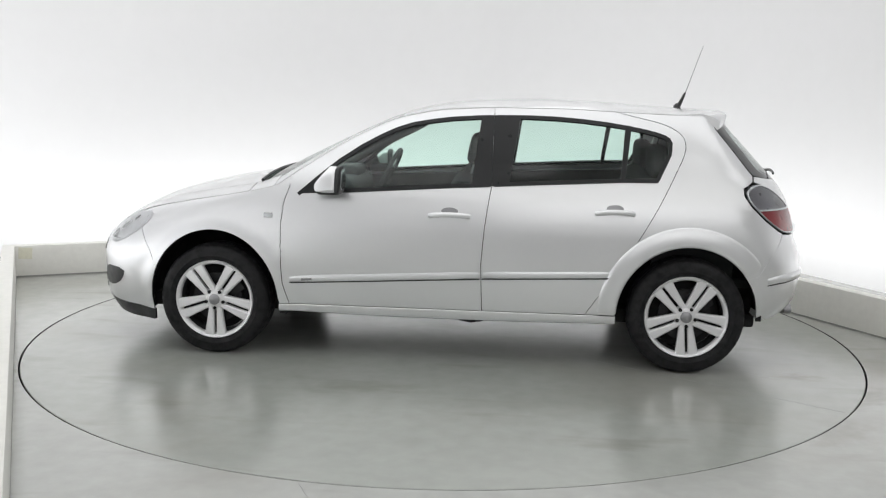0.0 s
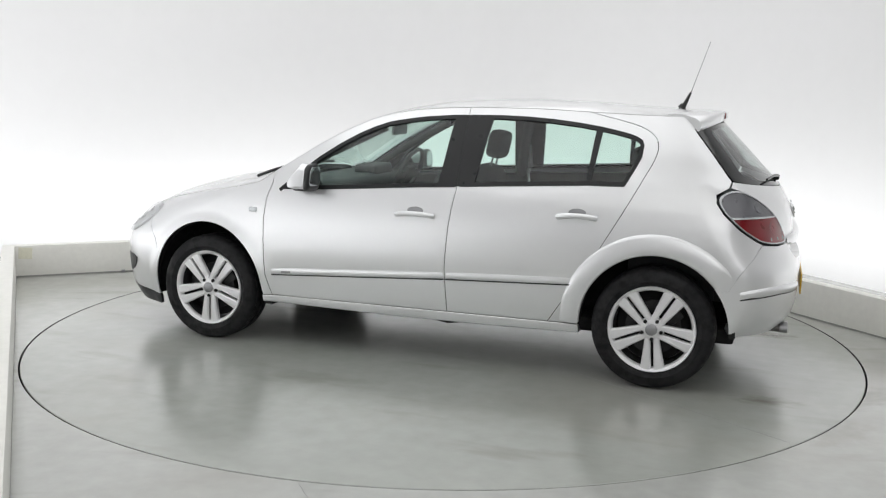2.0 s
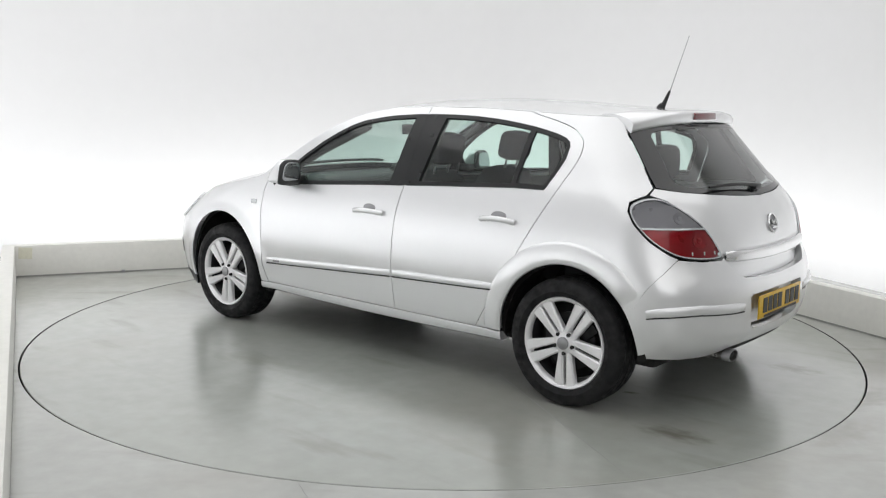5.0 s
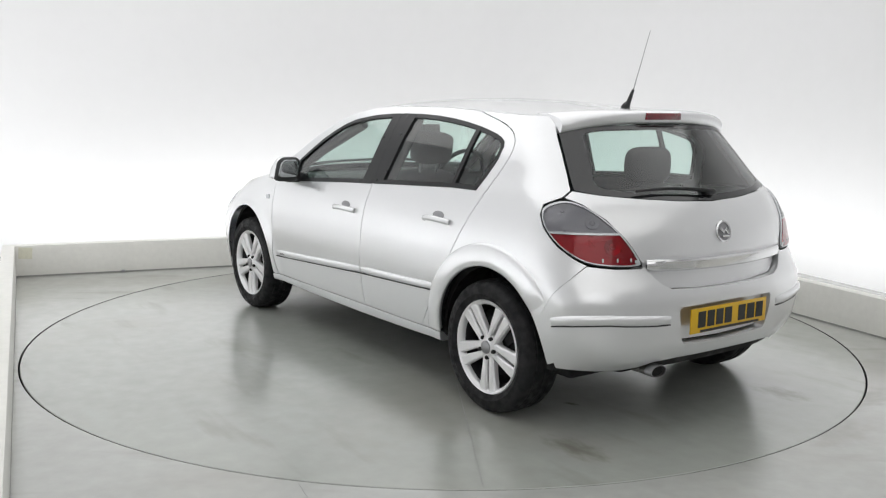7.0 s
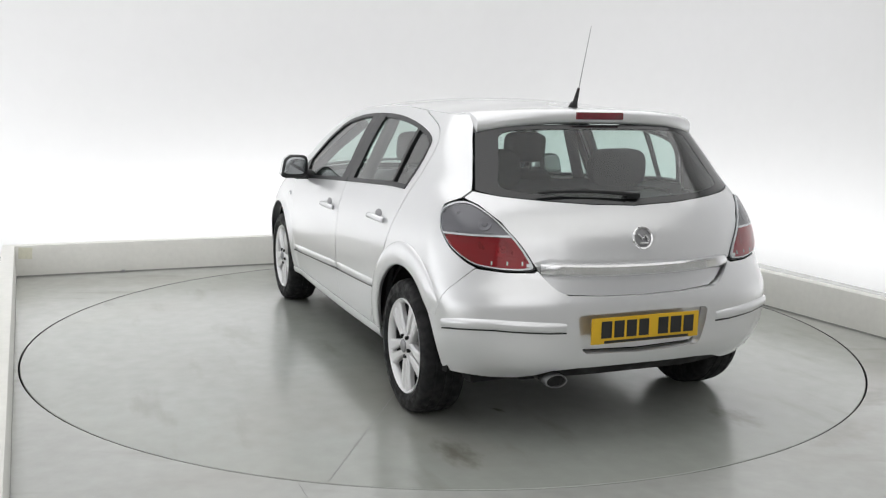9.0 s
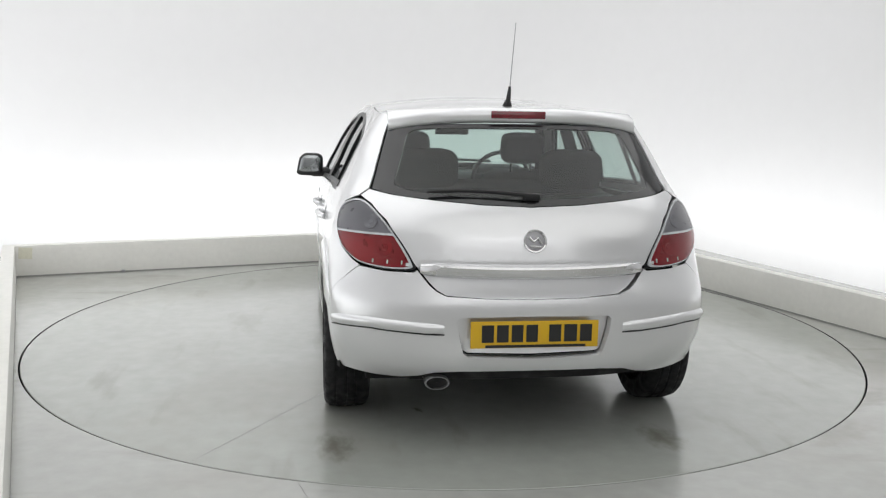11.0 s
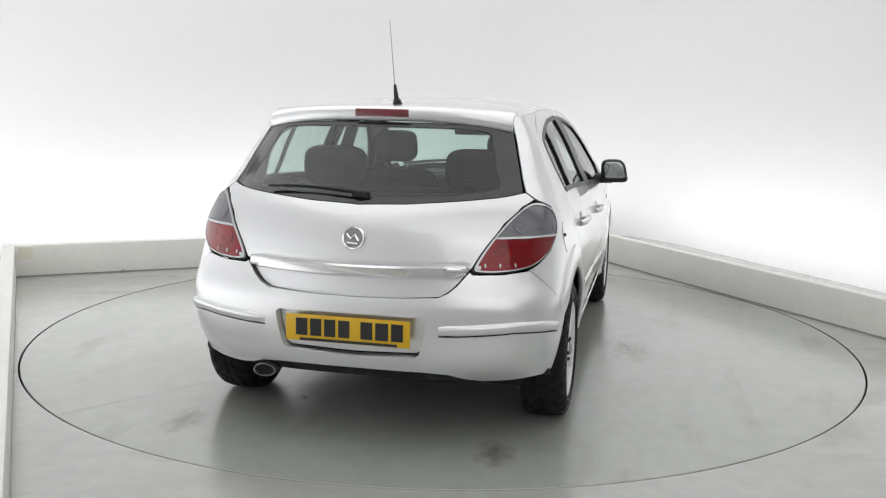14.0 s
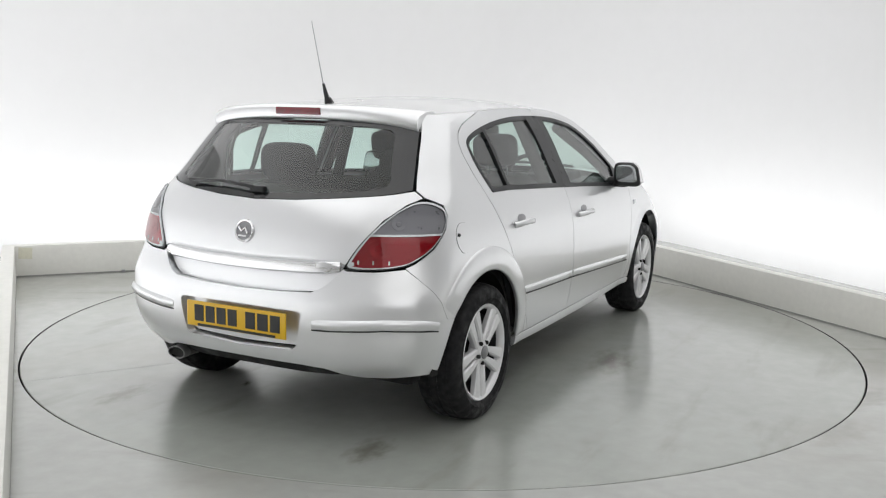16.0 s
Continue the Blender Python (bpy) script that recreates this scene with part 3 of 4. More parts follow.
MID = [(-0.24, 1.2), (-0.235, 0.983), (-0.205, 0.75), (-0.191, 0.561), (-0.2, 0.305)]
G = 0.002


# ---- the car ----
car = new("car")
tagged(car, "silver five-door hatchback car parked on the turntable", "car")


def side_panels(sg):
    front = [(x, z) for x, z in [(0.873, 0.305), (0.905, 0.42), (0.913, 0.52), (0.912, 0.744), (0.893, 0.88), (0.868, 0.965)]]
    door_f = front + edge_line(0.869, -0.236, 18, 0.006) + MID
    hole_f = [p for p in DLO_TOP if p[0] > -0.2] + [(-0.222, 1.363), (-0.222, 0.986)] + DLO_LOW[2:]
    door_r = [(x - 2 * G, z) for x, z in MID[::-1]] + edge_line(-0.236 - 2 * G, -0.9, 10, 0.005) + [(-0.99, 1.371)] + REAR_DOOR
    hole_r = [(-0.258, 0.988), (-0.258, 1.364)] + [p for p in DLO_TOP if p[0] < -0.28] + DLO_LOW[:2]
    fd = panel("front_door", patch(side_poly(sg, door_f), [side_poly(sg, hole_f)]), M_PAINT, car)
    rd = panel("rear_door", patch(side_poly(sg, door_r), [side_poly(sg, hole_r)]), M_PAINT, car)
    # windows: panes a little inside, black trim round them
    pane_f = [p for p in DLO_TOP if p[0] > -0.14] + [(-0.16, 1.362), (-0.155, 0.982)] + DLO_LOW[2:]
    pane_r = [(-0.32, 0.992), (-0.36, 1.366)] + [p for p in DLO_TOP if -0.9 < p[0] < -0.4] + [(-0.955, 1.322), (-0.925, 1.024)] + DLO_LOW[1:2]
    pane_q = [(-0.945, 1.025), (-0.975, 1.319)] + [p for p in DLO_TOP if p[0] < -1.0]
    for dr, pn, nm in ((fd, pane_f, "window_pane"), (rd, pane_r, "window_pane"), (rd, pane_q, "quarter_pane")):
        ob = panel(nm, patch(side_poly(sg, pn), lift=-0.007, rim=0.004, cell=0.05), M_GLASS, dr, "green-tinted side window glass")
        ob.visible_shadow = False

    def trim(name, pts, parent, lift=0.002, mat=M_GLOSS, rim=0.014):
        return panel(name, patch(side_poly(sg, pts), lift=lift, rim=rim, cell=0.04), mat, parent)
    tf = [p for p in DLO_TOP if p[0] > -0.2] + [(-0.226, 1.364)]
    tr = [(-0.254, 1.365)] + [p for p in DLO_TOP if p[0] < -0.28]
    for dr, ln in ((fd, tf), (rd, tr)):
        inner = []
        for i, p in enumerate(ln):
            a, b = Vector(ln[max(i - 1, 0)]), Vector(ln[min(i + 1, len(ln) - 1)])
            d = (b - a).normalized()
            inner.append((p[0] - d.y * 0.02, p[1] + d.x * 0.02))
        trim("window_trim", ln + inner[::-1], dr)
    trim("belt_trim", [(0.826, 0.922), (0.537, 0.934), (0.0, 0.97), (-0.228, 0.982), (-0.228, 1.004), (0.0, 0.992), (0.537, 0.956), (0.79, 0.948)], fd, 0.004)
    trim("belt_trim", [(-0.252, 0.984), (-0.447, 0.996), (-0.938, 1.022), (-1.122, 1.024), (-1.135, 1.046), (-0.938, 1.044), (-0.447, 1.018), (-0.252, 1.006)], rd, 0.004)
    trim("pillar_trim", [(-0.13, 0.985), (-0.17, 1.36), (-0.2385, 1.362), (-0.2385, 0.985)], fd, 0.003)
    trim("pillar_trim", [(-0.2395, 0.988), (-0.2395, 1.362), (-0.385, 1.363), (-0.33, 0.99)], rd, 0.003)
    trim("window_divider", [(-0.925, 1.026), (-0.952, 1.322), (-0.985, 1.318), (-0.95, 1.026)], rd, 0.003)
    trim("mirror_sail", [(0.826, 0.925), (0.70, 1.035), (0.655, 1.06), (0.63, 0.935)], fd, 0.003)
    # rubbing strips, handles
    for dr, x0, z0, x1, z1 in ((fd, 0.868, 0.449, -0.184, 0.508), (rd, -0.206, 0.509, -0.90, 0.533)):
        part("rubbing_strip", along([from_side(x0 + (x1 - x0) * k / 16, z0 + (z1 - z0) * k / 16, sg) for k in range(17)], DOOR_STRIP), M_PAINT, dr)
    # a thin black line along each rubbing strip's lower edge
    for dr, s in ((fd, [(0.868, 0.424), (-0.188, 0.482), (-0.188, 0.488), (0.868, 0.43)]), (rd, [(-0.202, 0.483), (-0.878, 0.509), (-0.885, 0.516), (-0.202, 0.489)])):
        panel("strip_underline", patch(side_poly(sg, s), lift=0.008, rim=0.012, cell=0.05), M_BLACK, dr)
    panel("strip_badge", patch(side_poly(sg, [(0.80, 0.443), (0.74, 0.446), (0.74, 0.458), (0.80, 0.455)]), lift=0.0105, rim=0.004), M_STEEL, fd)
    for dr, x0, x1, z0 in ((fd, 0.09, -0.125, 0.842), (rd, -0.80, -1.0, 0.878)):
        mid = (x0 + x1) / 2
        # a flat grey ellipse paints the shade of the recess behind the handle
        cup = [(mid + 0.046 * math.cos(a), z0 + 0.008 + 0.02 * math.sin(a)) for a in [k * math.pi / 8 for k in range(16)]]
        panel("handle_shade", patch(side_poly(sg, cup), lift=0.0015, rim=0.004, cell=0.015), M_STEEL, dr, "flat grey patch painted as the shade of the handle recess")
        pts = []
        for k in range(9):
            s = k / 8
            x, z = x0 + (x1 - x0) * s, z0 - 0.018 + 0.006 * math.sin(math.pi * s)
            U, zz = from_side(x, z, sg)
            pts.append(skin(U, zz) + skin_normal(U, zz) * (0.006 + 0.03 * math.sin(math.pi * s) ** 0.5))
        bm = tube(pts, 0.014, 12)
        part("door_handle", bm, M_PAINT, dr)
    # mirror on its foot
    yb = 0.83 * sg
    bm = bmesh.new()
    bmesh.ops.create_uvsphere(bm, u_segments=28, v_segments=18, radius=1)
    for v in bm.verts:
        x, y, z = v.co
        s = lambda q, p: math.copysign(abs(q) ** p, q)
        v.co = Vector((0.085 * s(x, 0.75) if x > 0 else 0.045 * s(x, 0.35), 0.086 * s(y, 0.5) * (1 - 0.55 * max(0, z + 0.5) / 1.5 * (y * sg > 0)), 0.070 * s(z, 0.5)))
    for v in bm.verts:
        v.co.z = -0.07 + (v.co.z + 0.07) * (1 - 0.6 * max(0, v.co.x) / 0.085)
    for v in bm.verts:
        v.co = Vector((v.co.x + 0.62, v.co.y + sg * 0.922, v.co.z + 1.012 ))
    mr = part("door_mirror", bm, M_PAINT, fd, "silver door mirror with a black foot")
    bm = bmesh.new()
    bmesh.ops.create_uvsphere(bm, u_segments=24, v_segments=12, radius=1)
    for v in bm.verts:
        x, y, z = v.co
        s = lambda q, p: math.copysign(abs(q) ** p, q)
        v.co = Vector((0.573 + 0.02 * x, sg * 0.922 + 0.090 * s(y, 0.45) * (1 - 0.55 * max(0, z + 0.5) / 1.5 * (y * sg > 0)), 1.008 + 0.074 * s(z, 0.45)))
    part("mirror_rim", bm, M_BLACK, fd)
    bm = bmesh.new()
    bmesh.ops.create_uvsphere(bm, u_segments=24, v_segments=12, radius=1)
    for v in bm.verts:
        x, y, z = v.co
        s = lambda q, p: math.copysign(abs(q) ** p, q)
        v.co = Vector((0.552 + 0.005 * x, sg * 0.923 + 0.070 * s(y, 0.45) * (1 - 0.55 * max(0, z + 0.5) / 1.5 * (y * sg > 0)), 1.014 + 0.053 * s(z, 0.45)))
    part("mirror_glass", bm, M_MIRROR, fd)
    part("mirror_foot", box_bm(0.13, 0.15, 0.06, (0.64, sg * 0.84, 0.955), 0.026, 4), M_BLACK, fd)
    # door linings
    lin = [(0.88, 0.3), (0.86, 0.91), (0.5, 0.945), (-0.23, 0.98), (-0.23, 0.3)]
    panel("door_lining", patch(side_poly(sg, lin), lift=-0.06, rim=0.02, cell=0.08), M_TRIM, fd)
    lin = [(-0.25, 0.3), (-0.25, 0.985), (-1.1, 1.02), (-1.1, 0.85), (-0.8, 0.3)]
    panel("door_lining", patch(side_poly(sg, lin), lift=-0.06, rim=0.02, cell=0.08), M_TRIM, rd)

    # wing, quarter, sill
    wing = [(0.877, 0.305), (0.909, 0.42), (0.917, 0.52), (0.916, 0.744), (0.897, 0.88), (0.873, 0.961)] + edge_line(0.8745, 1.80, 16, 0.006) \
        + [(1.74, 0.70), (1.68, 0.6), (1.64, 0.50)] + arch(HUB, 0.368, 28, 176, 40) + [(0.928, 0.305)]
    panel("front_wing", patch(side_poly(sg, wing), cell=0.022), M_PAINT, car)
    quarter = rounded([(-0.766, 0.305), (-0.834, 0.41), (-0.908, 0.524), (-1.014, 0.69), (-1.118, 0.872), (-1.194, 1.02), (-1.266, 1.17), (-1.272, 1.245), (-1.238, 1.2925), (-1.1715, 1.3285), (-1.076, 1.3555), (-0.99, 1.3745), (-0.93, 1.3885)])
    quarter = [from_side(x, z, sg) for x, z in line(quarter + edge_line(-0.95, -1.38, 9, 0.004), 0.05)]
    quarter += [from_side(x, z, sg) for x, z in [(-1.405, 1.365), (-1.424, 1.34), (-1.458, 1.29), (-1.523, 1.21), (-1.593, 1.12), (-1.638, 1.065), (-1.63, 1.036)]]
    quarter += [from_side(x, z, sg) for x, z in line([(-1.574, 1.004), (-1.579, 0.962), (-1.617, 0.909), (-1.697, 0.834), (-1.775, 0.778), (-1.805, 0.762), (-1.77, 0.70), (-1.71, 0.62), (-1.665, 0.54)] + arch(-HUB, 0.374, 144, 2) + [(-0.922, 0.305)], 0.02)]
    panel("rear_quarter", patch(quarter, cell=0.022), M_PAINT, car)
    bm = bmesh.new()
    rows = []
    for k in range(41):
        x = 0.932 - 1.858 * k / 40
        zb = 0.259 - 0.012 * math.sin(math.pi * k / 40) - 0.006 * k / 40
        row = []
        for z, out in ((0.3, -0.02), (0.3, 0.001), (0.297, 0.004), (0.282, 0.005), (zb + 0.016, 0.005), (zb + 0.005, 0.002), (zb, -0.006), (zb, -0.06)):
            U, zz = from_side(x, z, sg)
            row.append(bm.verts.new(skin(U, zz) + Vector((0, sg * out, 0))))
        rows.append(row)
    for p, q in zip(rows, rows[1:]):
        for k in range(7):
            bm.faces.new((p[k], p[k + 1], q[k + 1], q[k]))
    bm.faces.new(rows[0])
    bm.faces.new(rows[-1])
    bmesh.ops.recalc_face_normals(bm, faces=bm.faces)
    part("sill", bm, M_PAINT, car)
    # raised band round the rear wheel opening
    bm = bmesh.new()
    rows = []
    for k in range(73):
        th = radians(1 + 149 * k / 72)
        fade = 1 - step(0.88, 1.0, k / 72)
        row = []
        for r, out in ((0.376, -0.02), (0.372, -0.004), (0.373, 0.006), (0.381, 0.012), (0.402, 0.0145), (0.43, 0.0155), (0.457, 0.014), (0.469, 0.0095), (0.477, 0.002), (0.48, -0.006)):
            U, z = from_side(-HUB + r * math.cos(th), HUB_Z + 1.02 * r * math.sin(th), sg)
            row.append(bm.verts.new(skin(U, z) + skin_normal(U, z) * (out * 0.8 * fade - 0.004 * (1 - fade))))
        rows.append(row)
    for p, q in zip(rows, rows[1:]):
        for k in range(9):
            f = bm.faces.new((p[k], p[k + 1], q[k + 1], q[k]))
    bmesh.ops.recalc_face_normals(bm, faces=bm.faces)
    if sum(f.normal.y * sg for f in bm.faces) < 0:
        bmesh.ops.reverse_faces(bm, faces=bm.faces)
    part("wheel_arch_band", bm, M_PAINT, car, sharp=60)
    # side indicator on the wing
    part("side_indicator", box_bm(0.05, 0.012, 0.028, skin(*from_side(0.985, 0.8, sg)), 0.005, 2), M_LENS, car)
    # tail lamp: smoked upper part, red lower part, chrome-edged black frame
    outer = [("s", -1.578, 0.998), ("r", 0.684, 1.03), ("r", 0.64, 1.005), ("r", 0.587, 0.942), ("r", 0.53, 0.86), ("r", 0.482, 0.773), ("r", 0.492, 0.752), ("r", 0.6, 0.752), ("s", -1.812, 0.766),
             ("s", -1.78, 0.782), ("s", -1.70, 0.838), ("s", -1.62, 0.912), ("s", -1.584, 0.962)]

    def lamp_outline(k, cz=0.885, cy=0.62):
        """The lamp's outline drawn in towards its middle."""
        uv = [from_side(a, b, sg) if w == "s" else from_rear(sg * a, b) for w, a, b in outer]
        c = (sum(p[0] for p in uv) / len(uv), sum(p[1] for p in uv) / len(uv))
        return soft([(c[0] + (p[0] - c[0]) * k, c[1] + (p[1] - c[1]) * k) for p in uv], 2)
    lamp = panel("tail_lamp", patch(lamp_outline(1.0), lift=0.001, rim=0.02, cell=0.02), M_GLOSS, car, "red and smoked tail lamp in a black frame")
    body = lamp_outline(0.915)

    def cut(poly, zc, keep_low):
        out = []
        for a, b in zip(poly, poly[1:] + poly[:1]):
            ia, ib = (a[1] < zc) == keep_low, (b[1] < zc) == keep_low
            if ia:
                out.append(a)
            if ia != ib:
                s = (zc - a[1]) / (b[1] - a[1])
                out.append((a[0] + (b[0] - a[0]) * s, zc))
        return out
    panel("reflector", patch(lamp_outline(0.93), lift=0.003, rim=0.004, cell=0.02), M_REFLECTOR, lamp)
    ob = panel("smoked_lens", patch(cut(body, 0.895, False), lift=0.011, rim=0.006, cell=0.02), M_SMOKELENS, lamp, "clear smoked upper lens")
    ob = panel("red_lens", patch(cut(body, 0.886, True), lift=0.011, rim=0.006, cell=0.02), M_REDLENS, lamp, "deep red lower lens")
    panel("chrome_band", patch(cut(cut(lamp_outline(0.93), 0.8945, True), 0.8865, False), lift=0.012, rim=0.008, cell=0.02), M_LENS, lamp)
    panel("lamp_edge", patch(lamp_outline(0.965), [lamp_outline(0.915)], lift=0.009, rim=0.008, cell=0.03), M_LENS, lamp, "pale clear edge round the lenses")

    def on_lamp(y, z, out):
        U, zz = from_rear(sg * y, z)
        n = skin_normal(U, zz)
        return Matrix.Translation(skin(U, zz) + n * out) @ n.to_track_quat("Y", "Z").to_matrix().to_4x4()
    for y, z, r in ((0.648, 0.936, 0.03), (0.60, 0.84, 0.036)):
        bm = lathe([(0.0005, 0.0045), (r * 0.3, 0.004), (r * 0.4, 0.001), (r * 0.85, 0.005), (r, 0.006), (r, 0.0)], 28)
        bmesh.ops.transform(bm, matrix=on_lamp(y, z, 0.002), verts=bm.verts)
        part("bulb_bowl", bm, M_REFLECTOR, lamp)
    for z in (0.80, 0.815, 0.865):
        # the reflector's fine level steps
        bm = along([from_rear(sg * (0.545 + 0.11 * k / 8), z) for k in range(9)], ((-0.004, 0.0), (-0.003, 0.006), (0.003, 0.006), (0.004, 0.0)))
        part("reflector_step", bm, M_REFLECTOR, lamp)
    for y in (0.535, 0.59, 0.645):
        bm = box_bm(0.007, 0.003, 0.016, bevel=0.001, seg=1)
        bmesh.ops.transform(bm, matrix=on_lamp(y, 0.783, 0.011), verts=bm.verts)
        part("lens_rib", bm, M_LENS, lamp)
    bm = box_bm(0.022, 0.003, 0.014, bevel=0.001, seg=1)
    bmesh.ops.transform(bm, matrix=on_lamp(0.51, 0.776, 0.011), verts=bm.verts)
    part("corner_reflector", bm, M_LENS, lamp)


def fuel_flap():
    def disc(r, n=28):
        return [from_side(-1.5 + r * math.cos(2 * math.pi * k / n), 0.862 + r * math.sin(2 * math.pi * k / n), -1) for k in range(n)]
    panel("flap_gap", patch(disc(0.0660), lift=0.0008, rim=0.002, cell=0.02), M_BLACK, car)
    fl = panel("fuel_flap", patch(disc(0.065), lift=0.002, rim=0.003, cell=0.02), M_PAINT, car, "round silver fuel flap")
    U, z = from_side(-1.545, 0.878, -1)
    bm = bmesh.new()
    bmesh.ops.create_uvsphere(bm, u_segments=12, v_segments=8, radius=0.008)
    bmesh.ops.translate(bm, vec=skin(U, z) + skin_normal(U, z) * 0.003, verts=bm.verts)
    part("flap_lock", bm, M_BLACK, fl)


def wheel_well(hx, sg):
    """A dark lining over the wheel."""
    low = 0.06 if hx > 0 else 0.015
    bm = bmesh.new()
    n = 24
    a = [[bm.verts.new((hx + r * math.cos(math.pi * (i / n * (1 + 2 * low) - low)), sg * y, HUB_Z + r * (1.06 if hx > 0 else 1.0) * math.sin(math.pi * (i / n * (1 + 2 * low) - low)))) for i in range(n + 1)] for r, y in ((0.372, 0.80), (0.405, 0.79), (0.405, 0.5), (0.05, 0.5))]
    for p, q in zip(a, a[1:]):
        for i in range(n):
            bm.faces.new((p[i], p[i + 1], q[i + 1], q[i]))
    return part("wheel_well", bm, M_DARK, car)


def shared_panels():
    gate_low = [(0.482, 0.772), (0.43, 0.706), (0.4, 0.676), (0.363, 0.654), (0.2, 0.642), (0, 0.638)]
    glass_low = [(0, 1.012), (0.2, 1.02), (0.386, 1.034), (0.56, 1.05)]
    glass_side = [(-1.648, 1.068), (-1.602, 1.12), (-1.532, 1.21), (-1.467, 1.29), (-1.432, 1.332)]
    side_up = [(0.59, 0.95), (0.645, 1.012), (0.68, 1.036)]
    half = [from_rear(y, z) for y, z in gate_low[::-1] + [(0.535, 0.862)] + side_up] + [from_side(-1.646, 1.062)] + [from_rear(y, z - 0.004) for y, z in glass_low[::-1]]
    gate = half + [(-u, z) for u, z in half[::-1][1:-1]]
    tg = panel("tailgate", patch(gate, cell=0.025, f=gate_skin, fn=gate_normal), M_PAINT, car, "silver tailgate with a round maker's badge")
    g_half = [from_rear(y, z) for y, z in glass_low] + [from_side(x, z) for x, z in glass_side] + [from_rear(y, z) for y, z in [(0.5, 1.338), (0.4, 1.341), (0.2, 1.345), (0, 1.346)]]
    pane = g_half + [(-u, z) for u, z in g_half[::-1][1:-1]]
    in_half = [from_rear(0, 1.035), from_rear(0.35, 1.05), from_rear(0.52, 1.072), from_side(-1.685, 1.09), from_side(-1.625, 1.17), from_side(-1.55, 1.262), from_side(-1.515, 1.305), from_rear(0.4, 1.322), from_rear(0.2, 1.327), from_rear(0, 1.328)]
    inner = soft(in_half + [(-u, z) for u, z in in_half[::-1][1:-1]], 1)
    panel("rear_window_border", patch(pane, [inner], lift=-0.002, rim=0.01), M_FRIT, tg)
    ob = panel("rear_window_pane", patch(inner, lift=-0.003, rim=0.0, cell=0.04), M_REARGLASS, tg, "dark tinted rear window glass")
    ob.visible_shadow = False
    bm = bmesh.new()
    rows = []
    for i in range(41):
        y = 0.568 * (i / 20 - 1)
        xe = -1.562 + 0.094 * abs(y / 0.568) ** 3.4
        d = abs(y / 0.568) ** 2.4
        zt, zb, low = 1.412 - 0.024 * d, 1.348 - 0.046 * abs(y / 0.568) ** 3.2, 0.024 * abs(y / 0.568) ** 4
        rows.append([bm.verts.new((xe + dx, y, z)) for dx, z in ((0.17, zt + 0.006 - 0.004 * d), (0.10, zt + 0.005), (0.03, zt - 0.6 * low), (0.008, zt - 0.006 - low), (0.0, zt - 0.018 - low), (0.006, zb + 0.008), (0.016, zb), (0.15, zb + 0.006))])
    for p, q in zip(rows, rows[1:]):
        for k in range(8):
            bm.faces.new((p[k], p[(k + 1) % 8], q[(k + 1) % 8], q[k]))
    bm.faces.new(rows[0])
    bm.faces.new(rows[-1][::-1])
    bmesh.ops.recalc_face_normals(bm, faces=bm.faces)
    part("roof_spoiler", bm, M_PAINT, tg, "silver roof spoiler with a red brake lamp", sharp=50)
    part("high_brake_lamp", box_bm(0.03, 0.246, 0.034, (-1.552, 0, 1.384), 0.006, 2), M_RED, tg, "red high brake lamp")
    bar = [from_rear(0.464 - 0.928 * k / 30, 0.766 - 0.012 * (1 - (1 - k / 15) ** 2)) for k in range(31)]
    part("chrome_bar", along(bar, ((-0.032, -0.02), (-0.032, 0.008), (-0.027, 0.016), (-0.010, 0.021), (0.006, 0.027), (0.015, 0.024), (0.022, 0.013), (0.023, -0.006))), M_CHROME, tg, "wide chrome grip bar")
    # maker's badge as a plain disc with a ring
    c = skin(0.0001, 0.878)
    nrm = skin_normal(0.02, 0.878)
    tilt = nrm.to_track_quat("Y", "Z").to_matrix().to_4x4()
    for nm, prof, mat in (("badge_ring", [(0.046, 0.0), (0.05, 0.006), (0.047, 0.011), (0.041, 0.009), (0.04, 0.003)], M_CHROME), ("badge_disc", [(0.0005, 0.007), (0.02, 0.0065), (0.041, 0.004), (0.041, 0.0)], M_STEEL)):
        bm = lathe(prof, 36)
        bmesh.ops.transform(bm, matrix=Matrix.Translation((c.x, 0, c.z)) @ tilt, verts=bm.verts)
        part(nm, bm, mat, tg)
    bm = tube([(-0.026, 0.012, -0.012), (-0.01, 0.013, 0.012), (0.008, 0.013, -0.004), (0.026, 0.012, 0.016)], 0.006, 8)
    bm = merge(bm, tube([(-0.022, 0.012, -0.024), (0.022, 0.012, -0.022)], 0.005, 8))
    bmesh.ops.transform(bm, matrix=Matrix.Translation((c.x, 0, c.z)) @ tilt, verts=bm.verts)
    part("badge_figure", bm, M_CHROME, tg)
    # bumper
    low = [(0, 0.338), (0.3, 0.337), (0.42, 0.329), (0.5, 0.306), (0.58, 0.293), (0.68, 0.29)]
    lowside = [(-1.80, 0.292), (-1.70, 0.303)]
    b = [from_rear(y, z) for y, z in low] + [from_side(x, z) for x, z in lowside]
    b += [from_side(x, z) for x, z in line(arch(-HUB, 0.374, 180.5, 145, 8) + [(-1.667, 0.54)], 0.02)] + [from_side(x, z) for x, z in line([(-1.667, 0.54), (-1.712, 0.62), (-1.772, 0.70), (-1.806, 0.758)], 0.02)]
    b += [from_rear(y, z) for y, z in [(0.6, 0.746), (0.492, 0.746), (0.478, 0.755), (0.436, 0.702), (0.405, 0.675), (0.363, 0.656), (0.2, 0.646), (0, 0.642)]]
    b = b + [(-u, z) for u, z in b[::-1][1:-1]]
